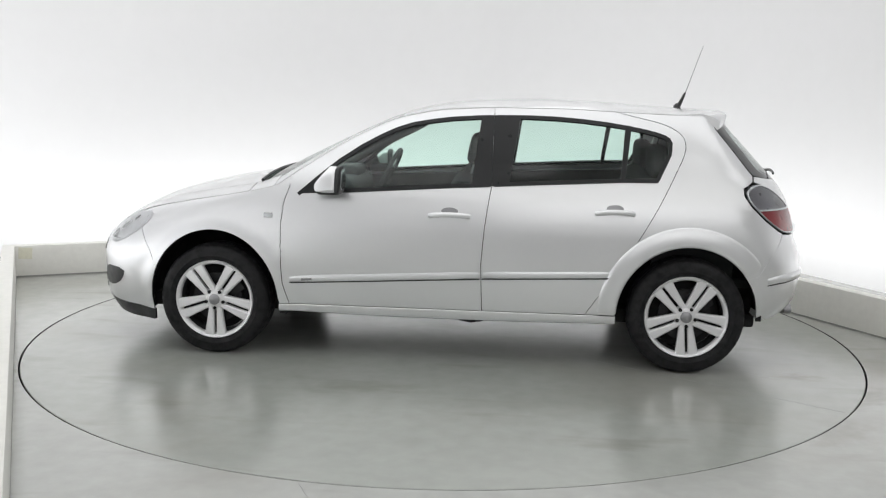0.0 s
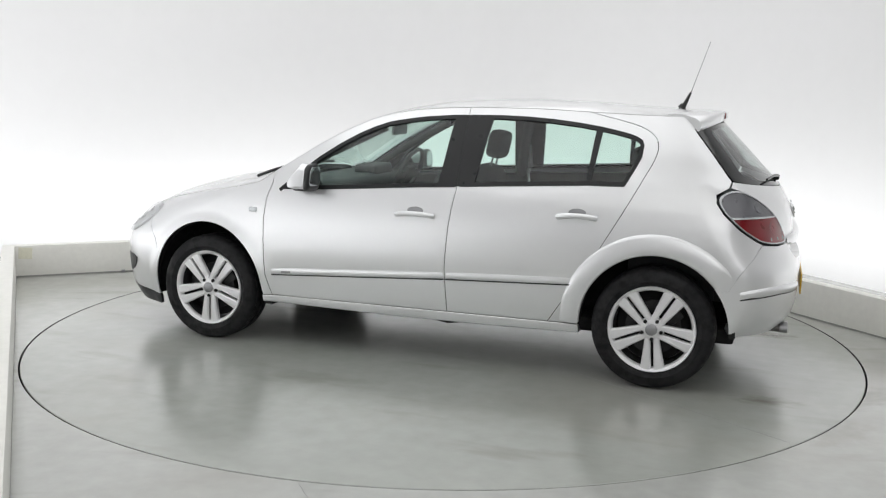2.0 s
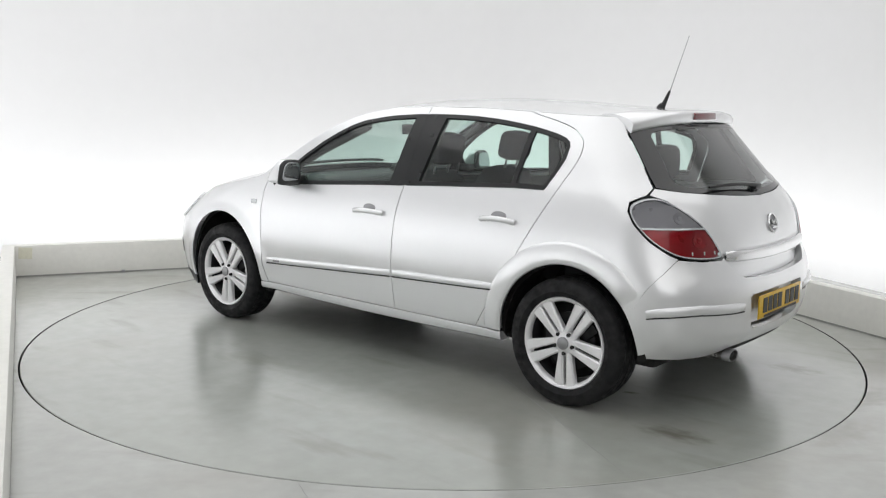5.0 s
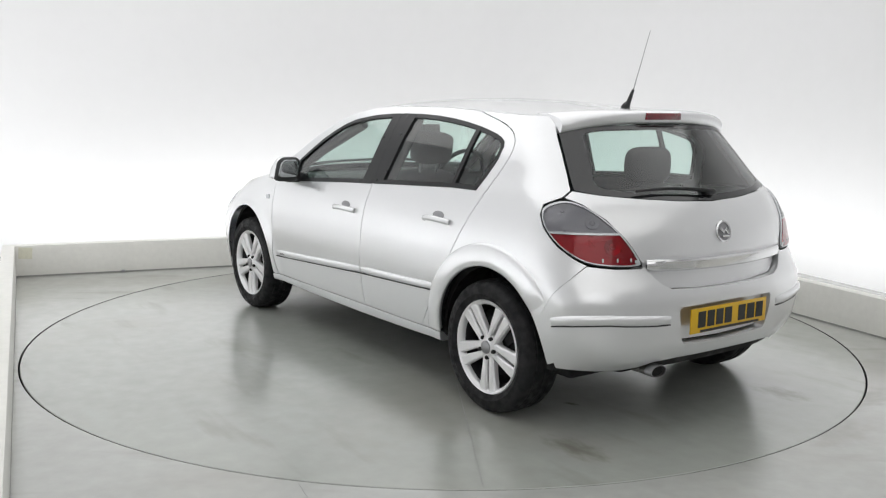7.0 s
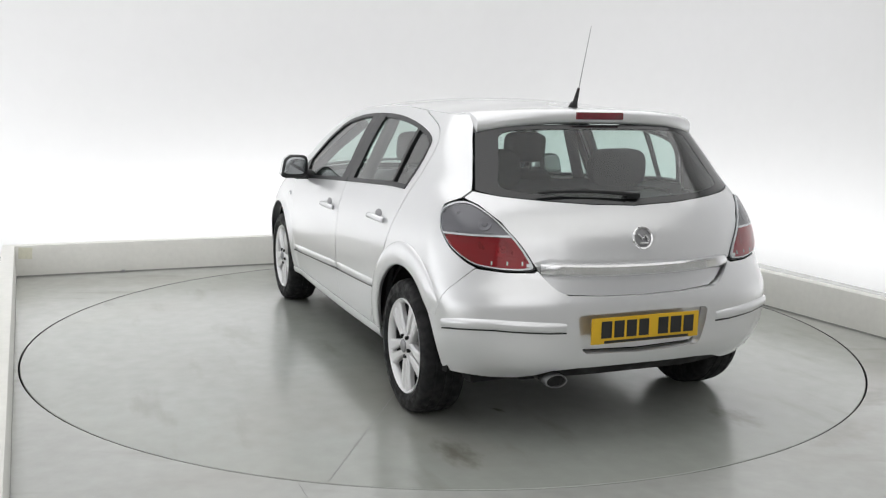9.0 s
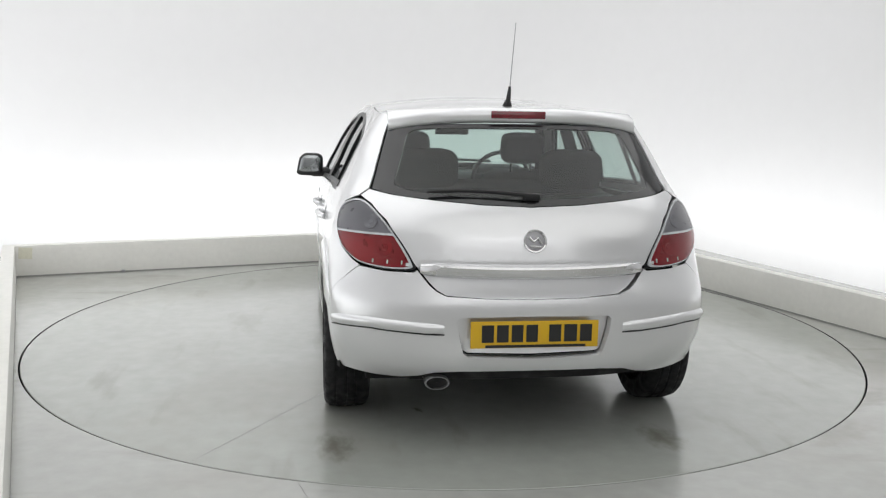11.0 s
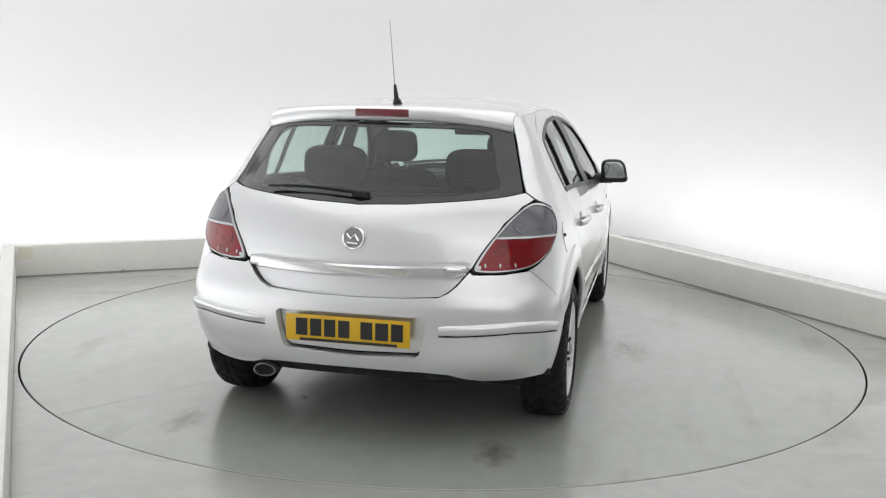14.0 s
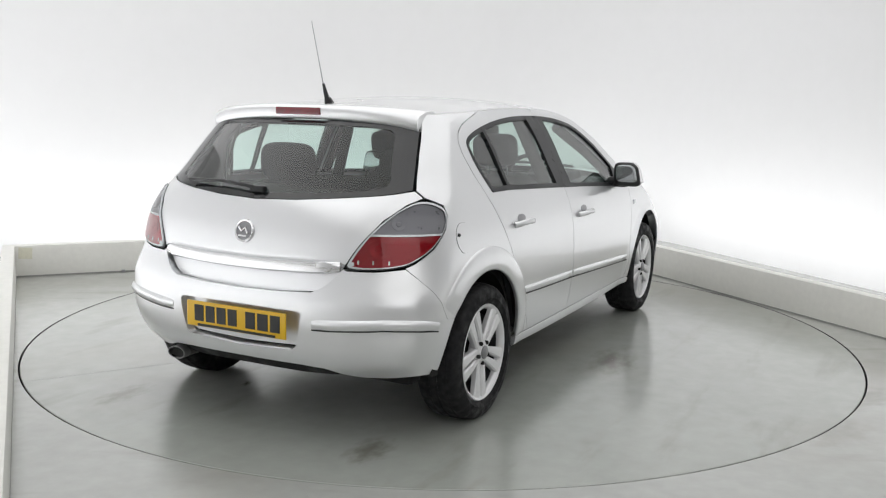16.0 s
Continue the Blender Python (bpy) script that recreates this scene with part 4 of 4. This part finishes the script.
    sur = [(0.325, 0.572), (0.32, 0.52), (0.292, 0.405), (0, 0.394), (-0.292, 0.405), (-0.32, 0.52), (-0.325, 0.572), (0, 0.577)]
    sur = soft([from_rear(y, z) for y, z in fine(sur, 0.06)], 1)

    def fold(co, n):
        """Which way each edge of the bumper folds: level at the top shelf, inwards elsewhere, straight in round the plate."""
        if co.z > 0.6 and abs(co.y) < 0.5:
            return Vector((-1, 0, 0.12))
        if abs(co.y) < 0.34 and co.z > 0.385:
            return Vector((-0.68, 0.1 * co.y, 0.15 * (co.z - 0.485)))
        return n * (0.75 if co.z < 0.35 else 0.12)
    bp = panel("rear_bumper", patch(b, [sur], cell=0.02, rim=0.085, inward=fold), M_PAINT, car, "silver rear bumper with side mouldings")
    for sg in (1, -1):
        path = [from_rear(sg * y, z) for y, z in [(0.375, 0.525), (0.4, 0.526), (0.45, 0.528), (0.5, 0.531), (0.55, 0.534), (0.6, 0.537), (0.64, 0.54)]] + [from_side(x, z, sg) for x, z in [(-1.91, 0.542), (-1.86, 0.54), (-1.81, 0.535), (-1.76, 0.528), (-1.72, 0.52)]]
        part("bumper_moulding", along(path, MOULDING), M_PAINT, bp)
        # a thin black strip stands in for the shadow below the moulding
        part("moulding_shade", along([(u, z - 0.024) for u, z in path], ((-0.004, -0.004), (-0.004, 0.004), (0.004, 0.004), (0.004, -0.004))), M_BLACK, bp)
    # number plate with unreadable bars
    panel("plate_surround", patch(sur, lift=-0.046, rim=0.0, cell=0.03), M_PAINT, bp)
    px = rear_x(0.48) + 0.034
    px = rear_x(0.48) - 0.006
    pl = part("number_plate", box_bm(0.008, 0.535, 0.112, (px, 0.004, 0.504), 0.003, 2), M_PLATE, bp, "yellow rear number plate with dark bars")
    y = 0.226
    for k, w in enumerate((0.05, 0.048, 0.048, 0.048, None, 0.05, 0.054, 0.05)):
        if w is None:
            y -= 0.035
            continue
        part("plate_bar", box_bm(0.003, w, 0.072, (px - 0.005, y - w / 2, 0.509)), M_BLACK, pl, smooth=False)
        y -= w + 0.013
    part("plate_footer", box_bm(0.003, 0.42, 0.011, (px - 0.005, 0.0, 0.456)), M_BLACK, pl, smooth=False)
    # dark valance under the bumper, tail pipe, floor pan
    v = [from_rear(y, z) for y, z in [(0, 0.282), (0.3, 0.28), (0.46, 0.285), (0.56, 0.297), (0.5, 0.312), (0.42, 0.334), (0.3, 0.342), (0, 0.343)]]
    v = v + [(-a, b_) for a, b_ in v[::-1][1:-1]]
    panel("valance", patch(v, lift=-0.012, rim=0.1, cell=0.04), M_DARK, bp)
    bm = lathe([(0.02, 0.06), (0.037, 0.06), (0.037, -0.002), (0.041, 0.0), (0.042, 0.2), (0.0005, 0.2)], 28)
    bmesh.ops.scale(bm, vec=(1.2, 1, 0.66), verts=bm.verts)
    bmesh.ops.transform(bm, matrix=Matrix.Translation((-1.955, 0.397, 0.288)) @ pose(0, 0, 0, 0, 0, -90), verts=bm.verts)
    pipe = part("tail_pipe", bm, M_PIPE, car)
    # a flat black disc stands in for the shade inside the pipe
    bm = lathe([(0.0005, 0.012), (0.036, 0.012)], 24)
    bmesh.ops.scale(bm, vec=(1.2, 1, 0.66), verts=bm.verts)
    bmesh.ops.transform(bm, matrix=Matrix.Translation((-1.955, 0.397, 0.288)) @ pose(0, 0, 0, 0, 0, -90), verts=bm.verts)
    part("bore_shade", bm, M_DARK, pipe)
    bm = lathe([(0.037, 0.001), (0.038, -0.004), (0.042, -0.004), (0.0435, 0.002), (0.0435, 0.035), (0.0415, 0.036)], 28)
    bmesh.ops.scale(bm, vec=(1.2, 1, 0.66), verts=bm.verts)
    bmesh.ops.transform(bm, matrix=Matrix.Translation((-1.955, 0.397, 0.288)) @ pose(0, 0, 0, 0, 0, -90), verts=bm.verts)
    part("pipe_trim", bm, M_STEEL, pipe, "bright steel tail pipe end")
    part("silencer", box_bm(0.3, 0.5, 0.13, (-1.70, 0.28, 0.325), 0.06, 4), M_DARK, car)
    part("floor_pan", box_bm(3.5, 1.36, 0.08, (0.05, 0, 0.27), 0.02, 2), M_DARK, car)
    for sg in (1, -1):
        part("jacking_rail", box_bm(1.75, 0.05, 0.06, (0.0, sg * 0.69, 0.285), 0.01), M_DARK, car)
        part("rear_arm", box_bm(0.5, 0.09, 0.06, (-1.1, sg * 0.55, 0.24), 0.02), M_DARK, car)
    part("exhaust_hanger", tube([(-0.04, 0.6, 0.25), (-0.07, 0.6, 0.2), (-0.13, 0.6, 0.19), (-0.19, 0.6, 0.2), (-0.22, 0.6, 0.25)], 0.013, 8), M_DARK, car)
    part("rear_axle", tube([(-HUB, -0.62, 0.29), (-HUB, 0.62, 0.29)], 0.04, 12), M_DARK, car)
    part("front_subframe", box_bm(0.6, 1.0, 0.12, (1.2, 0, 0.255), 0.03), M_DARK, car)
    part("engine", box_bm(0.7, 1.0, 0.4, (1.45, 0, 0.5), 0.05), M_DARK, car)
    part("exhaust_pipe", tube([(0.9, 0.1, 0.2), (0.0, 0.12, 0.19), (-0.9, 0.12, 0.2), (-1.6, 0.2, 0.26)], 0.03, 10), M_STEEL, car)
    # nose
    f = [from_side(x, z) for x, z in line(arch(HUB, 0.368, -12, 27.5, 8) + [(1.643, 0.50), (1.683, 0.6), (1.743, 0.70), (1.803, 0.776)], 0.02)]
    f += [from_side(x, edge_z(x) - 0.006) for x in (1.815, 1.87, 1.93, 1.99, 2.04, 2.07)] + [(5.0, 0.66)]
    fr = f + [(5.0, 0.2)] + [from_side(x, z) for x, z in [(2.05, 0.2), (1.94, 0.2), (1.8, 0.195), (1.70, 0.19)]][0:4]
    for sg in (1, -1):
        nose = panel("front_bumper", patch([(sg * u, z) for u, z in fr], cell=0.03), M_PAINT, car)
        hl = soft([from_side(x, z, sg) for x, z in [(2.01, 0.60), (1.99, 0.66), (1.9, 0.73), (1.79, 0.772), (1.68, 0.785), (1.70, 0.735), (1.80, 0.65), (1.92, 0.595)]], 2)
        head = panel("headlamp", patch(hl, lift=0.003, rim=0.02, cell=0.03), M_REFLECTOR, car, "clear headlamp with dark bowls")
        ob = panel("clear_lens", patch(hl, lift=0.014, rim=0.008, cell=0.03), M_CLEARLENS, head)
        for x, z, r in ((1.945, 0.645, 0.032), (1.875, 0.69, 0.04), (1.80, 0.735, 0.024)):
            U, zz = from_side(x, z, sg)
            n = skin_normal(U, zz)
            at = Matrix.Translation(skin(U, zz) + n * 0.003) @ n.to_track_quat("Y", "Z").to_matrix().to_4x4()
            for nm, prof, mat in (("bowl", [(0.0005, 0.001), (r * 0.8, 0.004), (r * 0.8, 0.0)], M_BOWL), ("bowl_ring", [(r * 0.8, 0.0), (r * 0.82, 0.006), (r, 0.006), (r, 0.0)], M_CHROME)):
                bm = lathe(prof, 28)
                bmesh.ops.transform(bm, matrix=at, verts=bm.verts)
                part(nm, bm, mat, head)
        fog = soft([from_side(x, z, sg) for x, z in [(2.03, 0.46), (1.845, 0.462), (1.87, 0.39), (1.95, 0.345), (2.03, 0.35)]], 1)
        panel("fog_vent", patch(fog, lift=0.004, rim=0.012, cell=0.03), M_BLACK, nose)
        lip = [from_side(x, z, sg) for x, z in [(1.66, 0.236), (1.8, 0.255), (1.95, 0.262), (2.08, 0.262), (2.08, 0.185), (1.95, 0.185), (1.8, 0.178), (1.67, 0.175)]]
        panel("bumper_lip", patch(lip, lift=0.004, rim=0.02, cell=0.03), M_BLACK, nose)
    for sg in (1, -1):
        panel("grille", patch([(sg * u, z) for u, z in [(4.55, 0.53), (4.98, 0.5), (4.98, 0.6), (4.6, 0.6)]], lift=0.004, rim=0.012, cell=0.03), M_BLACK, car)
        panel("intake", patch([(sg * u, z) for u, z in [(4.55, 0.3), (4.98, 0.29), (4.98, 0.4), (4.6, 0.4)]], lift=0.004, rim=0.012, cell=0.03), M_BLACK, car)
    # roof, windscreen, bonnet
    def strip(x0, x1, s0, s1, n=30):
        xs = [x0 + (x1 - x0) * i / n for i in range(n + 1)]
        return [(x, s1) for x in xs] + [(x, s0) for x in xs[::-1]]
    T = dict(f=top, fn=top_normal)
    panel("roof", patch([(x, s) for x, s in strip(0.27, -1.5, -1, 1)], cell=0.05, rim=0.02, **T), M_PAINT, car, "silver roof panel")
    for sg in (1, -1):
        a = [(0.955, 0.86 * sg), (0.955, 1.0 * sg)] + [(0.955 - 0.68 * i / 12, sg) for i in range(1, 13)] + [(0.275 + 0.68 * i / 12, 0.86 * sg) for i in range(12)]
        panel("windscreen_pillar", patch(a, cell=0.05, rim=0.03, **T), M_PAINT, car)
        wt = [(x, sg * s) for x, s in ([(1.10, 0.80), (1.10, 1.0)] + [(1.10 + 0.75 * i / 14, 1.0) for i in range(1, 15)] + [(1.85, 0.80)] + [(1.85 - 0.75 * i / 14, 0.80) for i in range(1, 14)])]
        panel("wing_top", patch(wt, cell=0.05, rim=0.02, **T), M_PAINT, car)
        wt = [(x, sg * s) for x, s in [(0.96, 0.8), (0.96, 1.0), (1.03, 1.0), (1.095, 1.0), (1.095, 0.8), (1.03, 0.8)]]
        panel("scuttle_corner", patch(wt, cell=0.05, rim=0.02, **T), M_PAINT, car)
    ws = [(1.055, -0.79), (1.10, 0), (1.055, 0.79), (0.96, 0.85)] + [(0.955 - 0.665 * i / 10, 0.852) for i in range(11)] + [(0.262, 0)] + [(0.29 + 0.665 * i / 10, -0.852) for i in range(11)] + [(0.96, -0.85)]
    ob = panel("windscreen", patch(ws, cell=0.06, lift=-0.004, rim=0.006, **T), M_GLASS, car, "green-tinted windscreen")
    ob.visible_shadow = False
    panel("scuttle", patch([(1.06, -0.79), (1.105, 0), (1.06, 0.79), (1.075, 0.79), (1.12, 0), (1.075, -0.79)], cell=0.06, lift=-0.012, rim=0.03, **T), M_BLACK, car)
    bn = [(1.078, 0.794), (1.123, 0), (1.078, -0.794)] + [(1.08 + 0.95 * i / 16, -0.794) for i in range(1, 17)] + [(2.06, -0.5), (2.085, 0), (2.06, 0.5)] + [(2.03 - 0.95 * i / 16, 0.794) for i in range(16)]
    panel("bonnet", patch(bn, cell=0.05, rim=0.02, **T), M_PAINT, car, "silver bonnet")
    ns = [(1.855, 0.8), (1.855, 1.0), (1.95, 1.0), (2.03, 1.0), (2.03, 0.8), (1.95, 0.8)]
    for sg in (1, -1):
        panel("lamp_brow", patch([(x, sg * s) for x, s in ns], cell=0.04, rim=0.02, **T), M_PAINT, car)
    for y0 in (0.34, -0.1):
        pts = [top(1.075, (y0 + 0.28 - 0.56 * k / 8) / 0.8) + Vector((0, 0, 0.006)) for k in range(9)]
        part("wiper", tube(pts, 0.009, 8), M_BLACK, car)
    # headlining keeps the cabin closed above
    panel("headlining", patch(strip(0.26, -1.5, -0.97, 0.97, 12), cell=0.15, lift=-0.035, rim=0.0, **T), M_LINING, car)
    # aerial
    bm = tube([(-1.312, 0, top(-1.312, 0).z - 0.004), (-1.325, 0, top(-1.312, 0).z + 0.02)], 0.024, 16, 0.016)
    bm = merge(bm, tube([(-1.325, 0, 1.43), (-1.345, 0, 1.475), (-1.36, 0, 1.51)], 0.013, 12, 0.006))
    ae = part("aerial", bm, M_BLACK, car, "black whip aerial on a rubber foot")
    part("whip", tube([(-1.36, 0, 1.505), (-1.452, 0, 1.79)], 0.0024, 8, 0.0014), M_STEEL, ae)
    # rear wiper
    pts = []
    for k in range(11):
        y = 0.02 + 0.40 * k / 10
        U, z = from_rear(y, 1.044 + 0.014 * math.sin(k / 10 * 2.6))
        pts.append(skin(U, z) + skin_normal(U, z) * 0.022)
    bm = tube(pts, 0.009, 8, 0.006)
    U, z = from_rear(0.0, 1.045)
    bm = merge(bm, box_bm(0.035, 0.075, 0.03, skin(U, z) + skin_normal(U, z) * 0.008, 0.012, 3))
    part("rear_wiper", bm, M_GLOSS, tg)


def wheel(hx, sg):
    """A wheel with five pairs of spokes, facing +y, then set in place."""
    bm = lathe([(0.199, -0.03), (0.2, -0.012), (0.208, 0.0), (0.219, 0.006), (0.223, 0.0), (0.219, -0.012)], 72)
    turn = Matrix.Translation((hx, sg * 0.840, HUB_Z)) @ (pose(0, 0, 0, 0, 36 if hx > 0 else 40, 0) if sg > 0 else pose(0, 0, 0, 0, 30, 180))
    bmesh.ops.transform(bm, matrix=turn, verts=bm.verts)
    w = part("wheel", bm, M_ALLOY, car, "silver alloy wheel with five pairs of spokes")

    def sub(name, b, mat):
        bmesh.ops.transform(b, matrix=turn, verts=b.verts)
        return part(name, b, mat, w)
    for k in range(5):
        for off in (-1, 1):
            b = bmesh.new()
            prof = []
            for r, wd, y, th in ((0.03, 0.014, -0.006, 0.03), (0.07, 0.016, -0.004, 0.032), (0.12, 0.020, -0.001, 0.03), (0.17, 0.0245, 0.0, 0.028), (0.2, 0.028, 0.0, 0.025), (0.212, 0.031, 0.001, 0.022)):
                cx_ = off * (0.0205 + 0.078 * (r - 0.03))
                prof.append([b.verts.new((cx_ - wd, y - th, r)), b.verts.new((cx_ - wd, y - 0.008, r)), b.verts.new((cx_ - wd + 0.007, y, r)), b.verts.new((cx_ + wd - 0.007, y, r)), b.verts.new((cx_ + wd, y - 0.008, r)), b.verts.new((cx_ + wd, y - th, r))])
            for p, q in zip(prof, prof[1:]):
                for i in range(6):
                    b.faces.new((p[i], p[(i + 1) % 6], q[(i + 1) % 6], q[i]))
            bmesh.ops.recalc_face_normals(b, faces=b.faces)
            bmesh.ops.rotate(b, cent=(0, 0, 0), matrix=Matrix.Rotation(radians(72 * k), 3, "Y"), verts=b.verts)
            sub("spoke", b, M_ALLOY)
    sub("hub", lathe([(0.0005, 0.002), (0.03, 0.002), (0.045, -0.002), (0.062, -0.012), (0.064, -0.022), (0.064, -0.05), (0.0005, -0.05)], 40), M_ALLOY)
    t = lathe([(0.216, -0.172), (0.224, -0.184), (0.255, -0.192), (0.285, -0.19), (0.303, -0.18), (0.311, -0.165), (0.3135, -0.13), (0.3105, -0.127), (0.3105, -0.121), (0.314, -0.118), (0.3145, -0.09), (0.3105, -0.087), (0.3105, -0.081), (0.3145, -0.078),
               (0.3135, -0.042), (0.3105, -0.039), (0.3105, -0.034), (0.312, -0.03), (0.306, -0.008), (0.297, 0.004), (0.28, 0.012), (0.262, 0.013), (0.25, 0.0155), (0.246, 0.0125), (0.232, 0.008), (0.222, -0.002), (0.216, -0.016)], 96, True)
    sub("tyre", t, M_RUBBER)
    sub("barrel", lathe([(0.215, -0.17), (0.222, -0.165), (0.214, -0.15), (0.195, -0.13), (0.192, -0.05), (0.199, -0.029)], 64), M_IRON)
    sub("brake_disc", lathe([(0.09, -0.065), (0.14, -0.062), (0.14, -0.085), (0.09, -0.085)], 48, True), M_IRON)
    sub("brake_drum", lathe([(0.0005, -0.06), (0.09, -0.06), (0.1, -0.09), (0.185, -0.1), (0.185, -0.16), (0.0005, -0.16)], 40), M_DARK)
    b = box_bm(0.09, 0.05, 0.14, (-0.12, -0.075, 0.02), 0.015, 2)
    sub("brake_caliper", b, M_IRON)
    sub("hub_cap", lathe([(0.0005, 0.014), (0.022, 0.013), (0.03, 0.008), (0.031, 0.0)], 32), M_STEEL)
    for k in range(5):
        a = radians(72 * k)
        b = lathe([(0.0005, 0.012), (0.008, 0.011), (0.0095, 0.008), (0.0095, -0.01)], 12)
        bmesh.ops.translate(b, vec=(0.05 * math.sin(a), -0.006, 0.05 * math.cos(a)), verts=b.verts)
        sub("wheel_bolt", b, M_DARK)


def cushion(sx, sy, sz, power=0.45, n=20):
    """A soft block, rounded all over."""
    bm = bmesh.new()
    bmesh.ops.create_uvsphere(bm, u_segments=n, v_segments=n // 2 + 2, radius=1)
    for v in bm.verts:
        v.co = Vector([math.copysign(abs(c) ** power, c) * h / 2 for c, h in zip(v.co, (sx, sy, sz))])
    return bm


def seat(x, y):
    bm = cushion(0.5, 0.5, 0.2)
    bmesh.ops.translate(bm, vec=(x + 0.05, y, 0.48), verts=bm.verts)
    base = part("front_seat", bm, M_CLOTH, car, "dark grey cloth front seat")
    bm = cushion(0.17, 0.5, 0.57)
    bmesh.ops.rotate(bm, cent=(0, 0, 0), matrix=Matrix.Rotation(radians(-18), 3, "Y"), verts=bm.verts)
    bmesh.ops.translate(bm, vec=(x - 0.275, y, 0.755), verts=bm.verts)
    part("backrest", bm, M_CLOTH, base)
    bm = cushion(0.11, 0.26, 0.18)
    bmesh.ops.rotate(bm, cent=(0, 0, 0), matrix=Matrix.Rotation(radians(-12), 3, "Y"), verts=bm.verts)
    bmesh.ops.translate(bm, vec=(x - 0.41, y, 1.165), verts=bm.verts)
    part("headrest", bm, M_CLOTH, base)
    for dy in (-0.06, 0.06):
        part("headrest_rod", tube([(x - 0.365, y + dy, 1.0), (x - 0.405, y + dy, 1.14)], 0.007, 8), M_STEEL, base)


def cabin():
    seat(0.27, 0.345)
    seat(0.27, -0.345)
    bm = cushion(0.5, 1.24, 0.2)
    bmesh.ops.translate(bm, vec=(-0.72, 0, 0.5), verts=bm.verts)
    rs = part("rear_seat", bm, M_CLOTH, car, "dark grey cloth rear bench")
    bm = cushion(0.17, 1.24, 0.58)
    bmesh.ops.rotate(bm, cent=(0, 0, 0), matrix=Matrix.Rotation(radians(-22), 3, "Y"), verts=bm.verts)
    bmesh.ops.translate(bm, vec=(-1.05, 0, 0.78), verts=bm.verts)
    part("backrest", bm, M_CLOTH, rs)
    for y in (0.36, -0.36):
        bm = cushion(0.1, 0.32, 0.2, 0.55)
        bmesh.ops.translate(bm, vec=(-1.16, y, 1.115), verts=bm.verts)
        part("headrest", bm, M_CLOTH, rs)
    bm = box_bm(0.42, 1.36, 0.3, (0.86, 0, 0.80), 0.08, 4)
    dash = part("dashboard", bm, M_TRIM, car)
    bm = box_bm(0.16, 0.32, 0.08, (0.76, -0.37, 0.965), 0.035, 4)
    part("instrument_hood", bm, M_TRIM, dash)
    bm = box_bm(0.8, 0.22, 0.3, (0.3, 0, 0.42), 0.04, 3)
    part("centre_console", bm, M_TRIM, car)
    bm = lathe([(0.185 + 0.014 * math.cos(a), 0.014 * math.sin(a)) for a in [k * math.pi / 5 for k in range(10)]], 40, True)
    bm = merge(bm, box_bm(0.36, 0.02, 0.05, (0, 0, 0), 0.008))
    bm = merge(bm, box_bm(0.12, 0.04, 0.12, (0, 0, 0), 0.015))
    bmesh.ops.transform(bm, matrix=Matrix.Translation((0.5, -0.345, 0.94)) @ pose(0, 0, 0, 0, -25, 0) @ pose(0, 0, 0, 0, 0, 90), verts=bm.verts)
    part("steering_wheel", bm, M_TRIM, car)
    part("parcel_shelf", box_bm(0.52, 1.12, 0.03, (-1.40, 0, 0.985), 0.01), M_TRIM, car)
    part("boot_floor", box_bm(0.75, 1.1, 0.05, (-1.5, 0, 0.45), 0.01), M_TRIM, car)
    bm = box_bm(0.02, 0.22, 0.065, (0.42, 0, 1.252), 0.01, 2)
    part("cabin_mirror", bm, M_BLACK, car)
    for sg in (1, -1):
        part("belt_pillar", tube([(-0.2, sg * 0.705, 0.95), (-0.29, sg * 0.545, 1.345)], 0.035, 12), M_TRIM, car)
        pts = [(0.95, sg * 0.72, 0.93), (0.6, sg * 0.635, 1.13), (0.28, sg * 0.55, 1.29)]
        part("pillar_lining", tube(pts, 0.03, 10), M_TRIM, car)
        q = [from_side(x, z, sg) for x, z in [(-1.21, 1.02), (-1.285, 1.17), (-1.3, 1.25), (-1.25, 1.32), (-1.3, 1.36), (-1.45, 1.34), (-1.6, 1.05)]]
        panel("quarter_lining", patch(q, lift=-0.04, rim=0.02, cell=0.08), M_TRIM, car)
        part("boot_wall", box_bm(0.45, 0.04, 0.5, (-1.36, sg * 0.57, 0.68), 0.01), M_TRIM, car)


for side in (1, -1):
    side_panels(side)
    for hub_x in (HUB, -HUB):
        wheel_well(hub_x, side)
        wheel(hub_x, side)
shared_panels()
fuel_flap()
cabin()


# ---- what moves: the turntable turns steadily and carries the car ----
def heading(t):
    s = t - 8
    return 119.207 - 6.973 * s - 0.00767 * s * s - 0.00054 * s ** 3


def motions():
    car_rows, disc_rows = [], []
    for k in range(17):
        a = heading(k)
        m = pose(0, 0, 0, 0, 0, a)
        car_rows.append((float(k), m @ Matrix.Translation((-0.0755, -0.0828, 0))))
        disc_rows.append((float(k), m))
    walk(turntable, disc_rows)
    walk(car, car_rows)


motions()
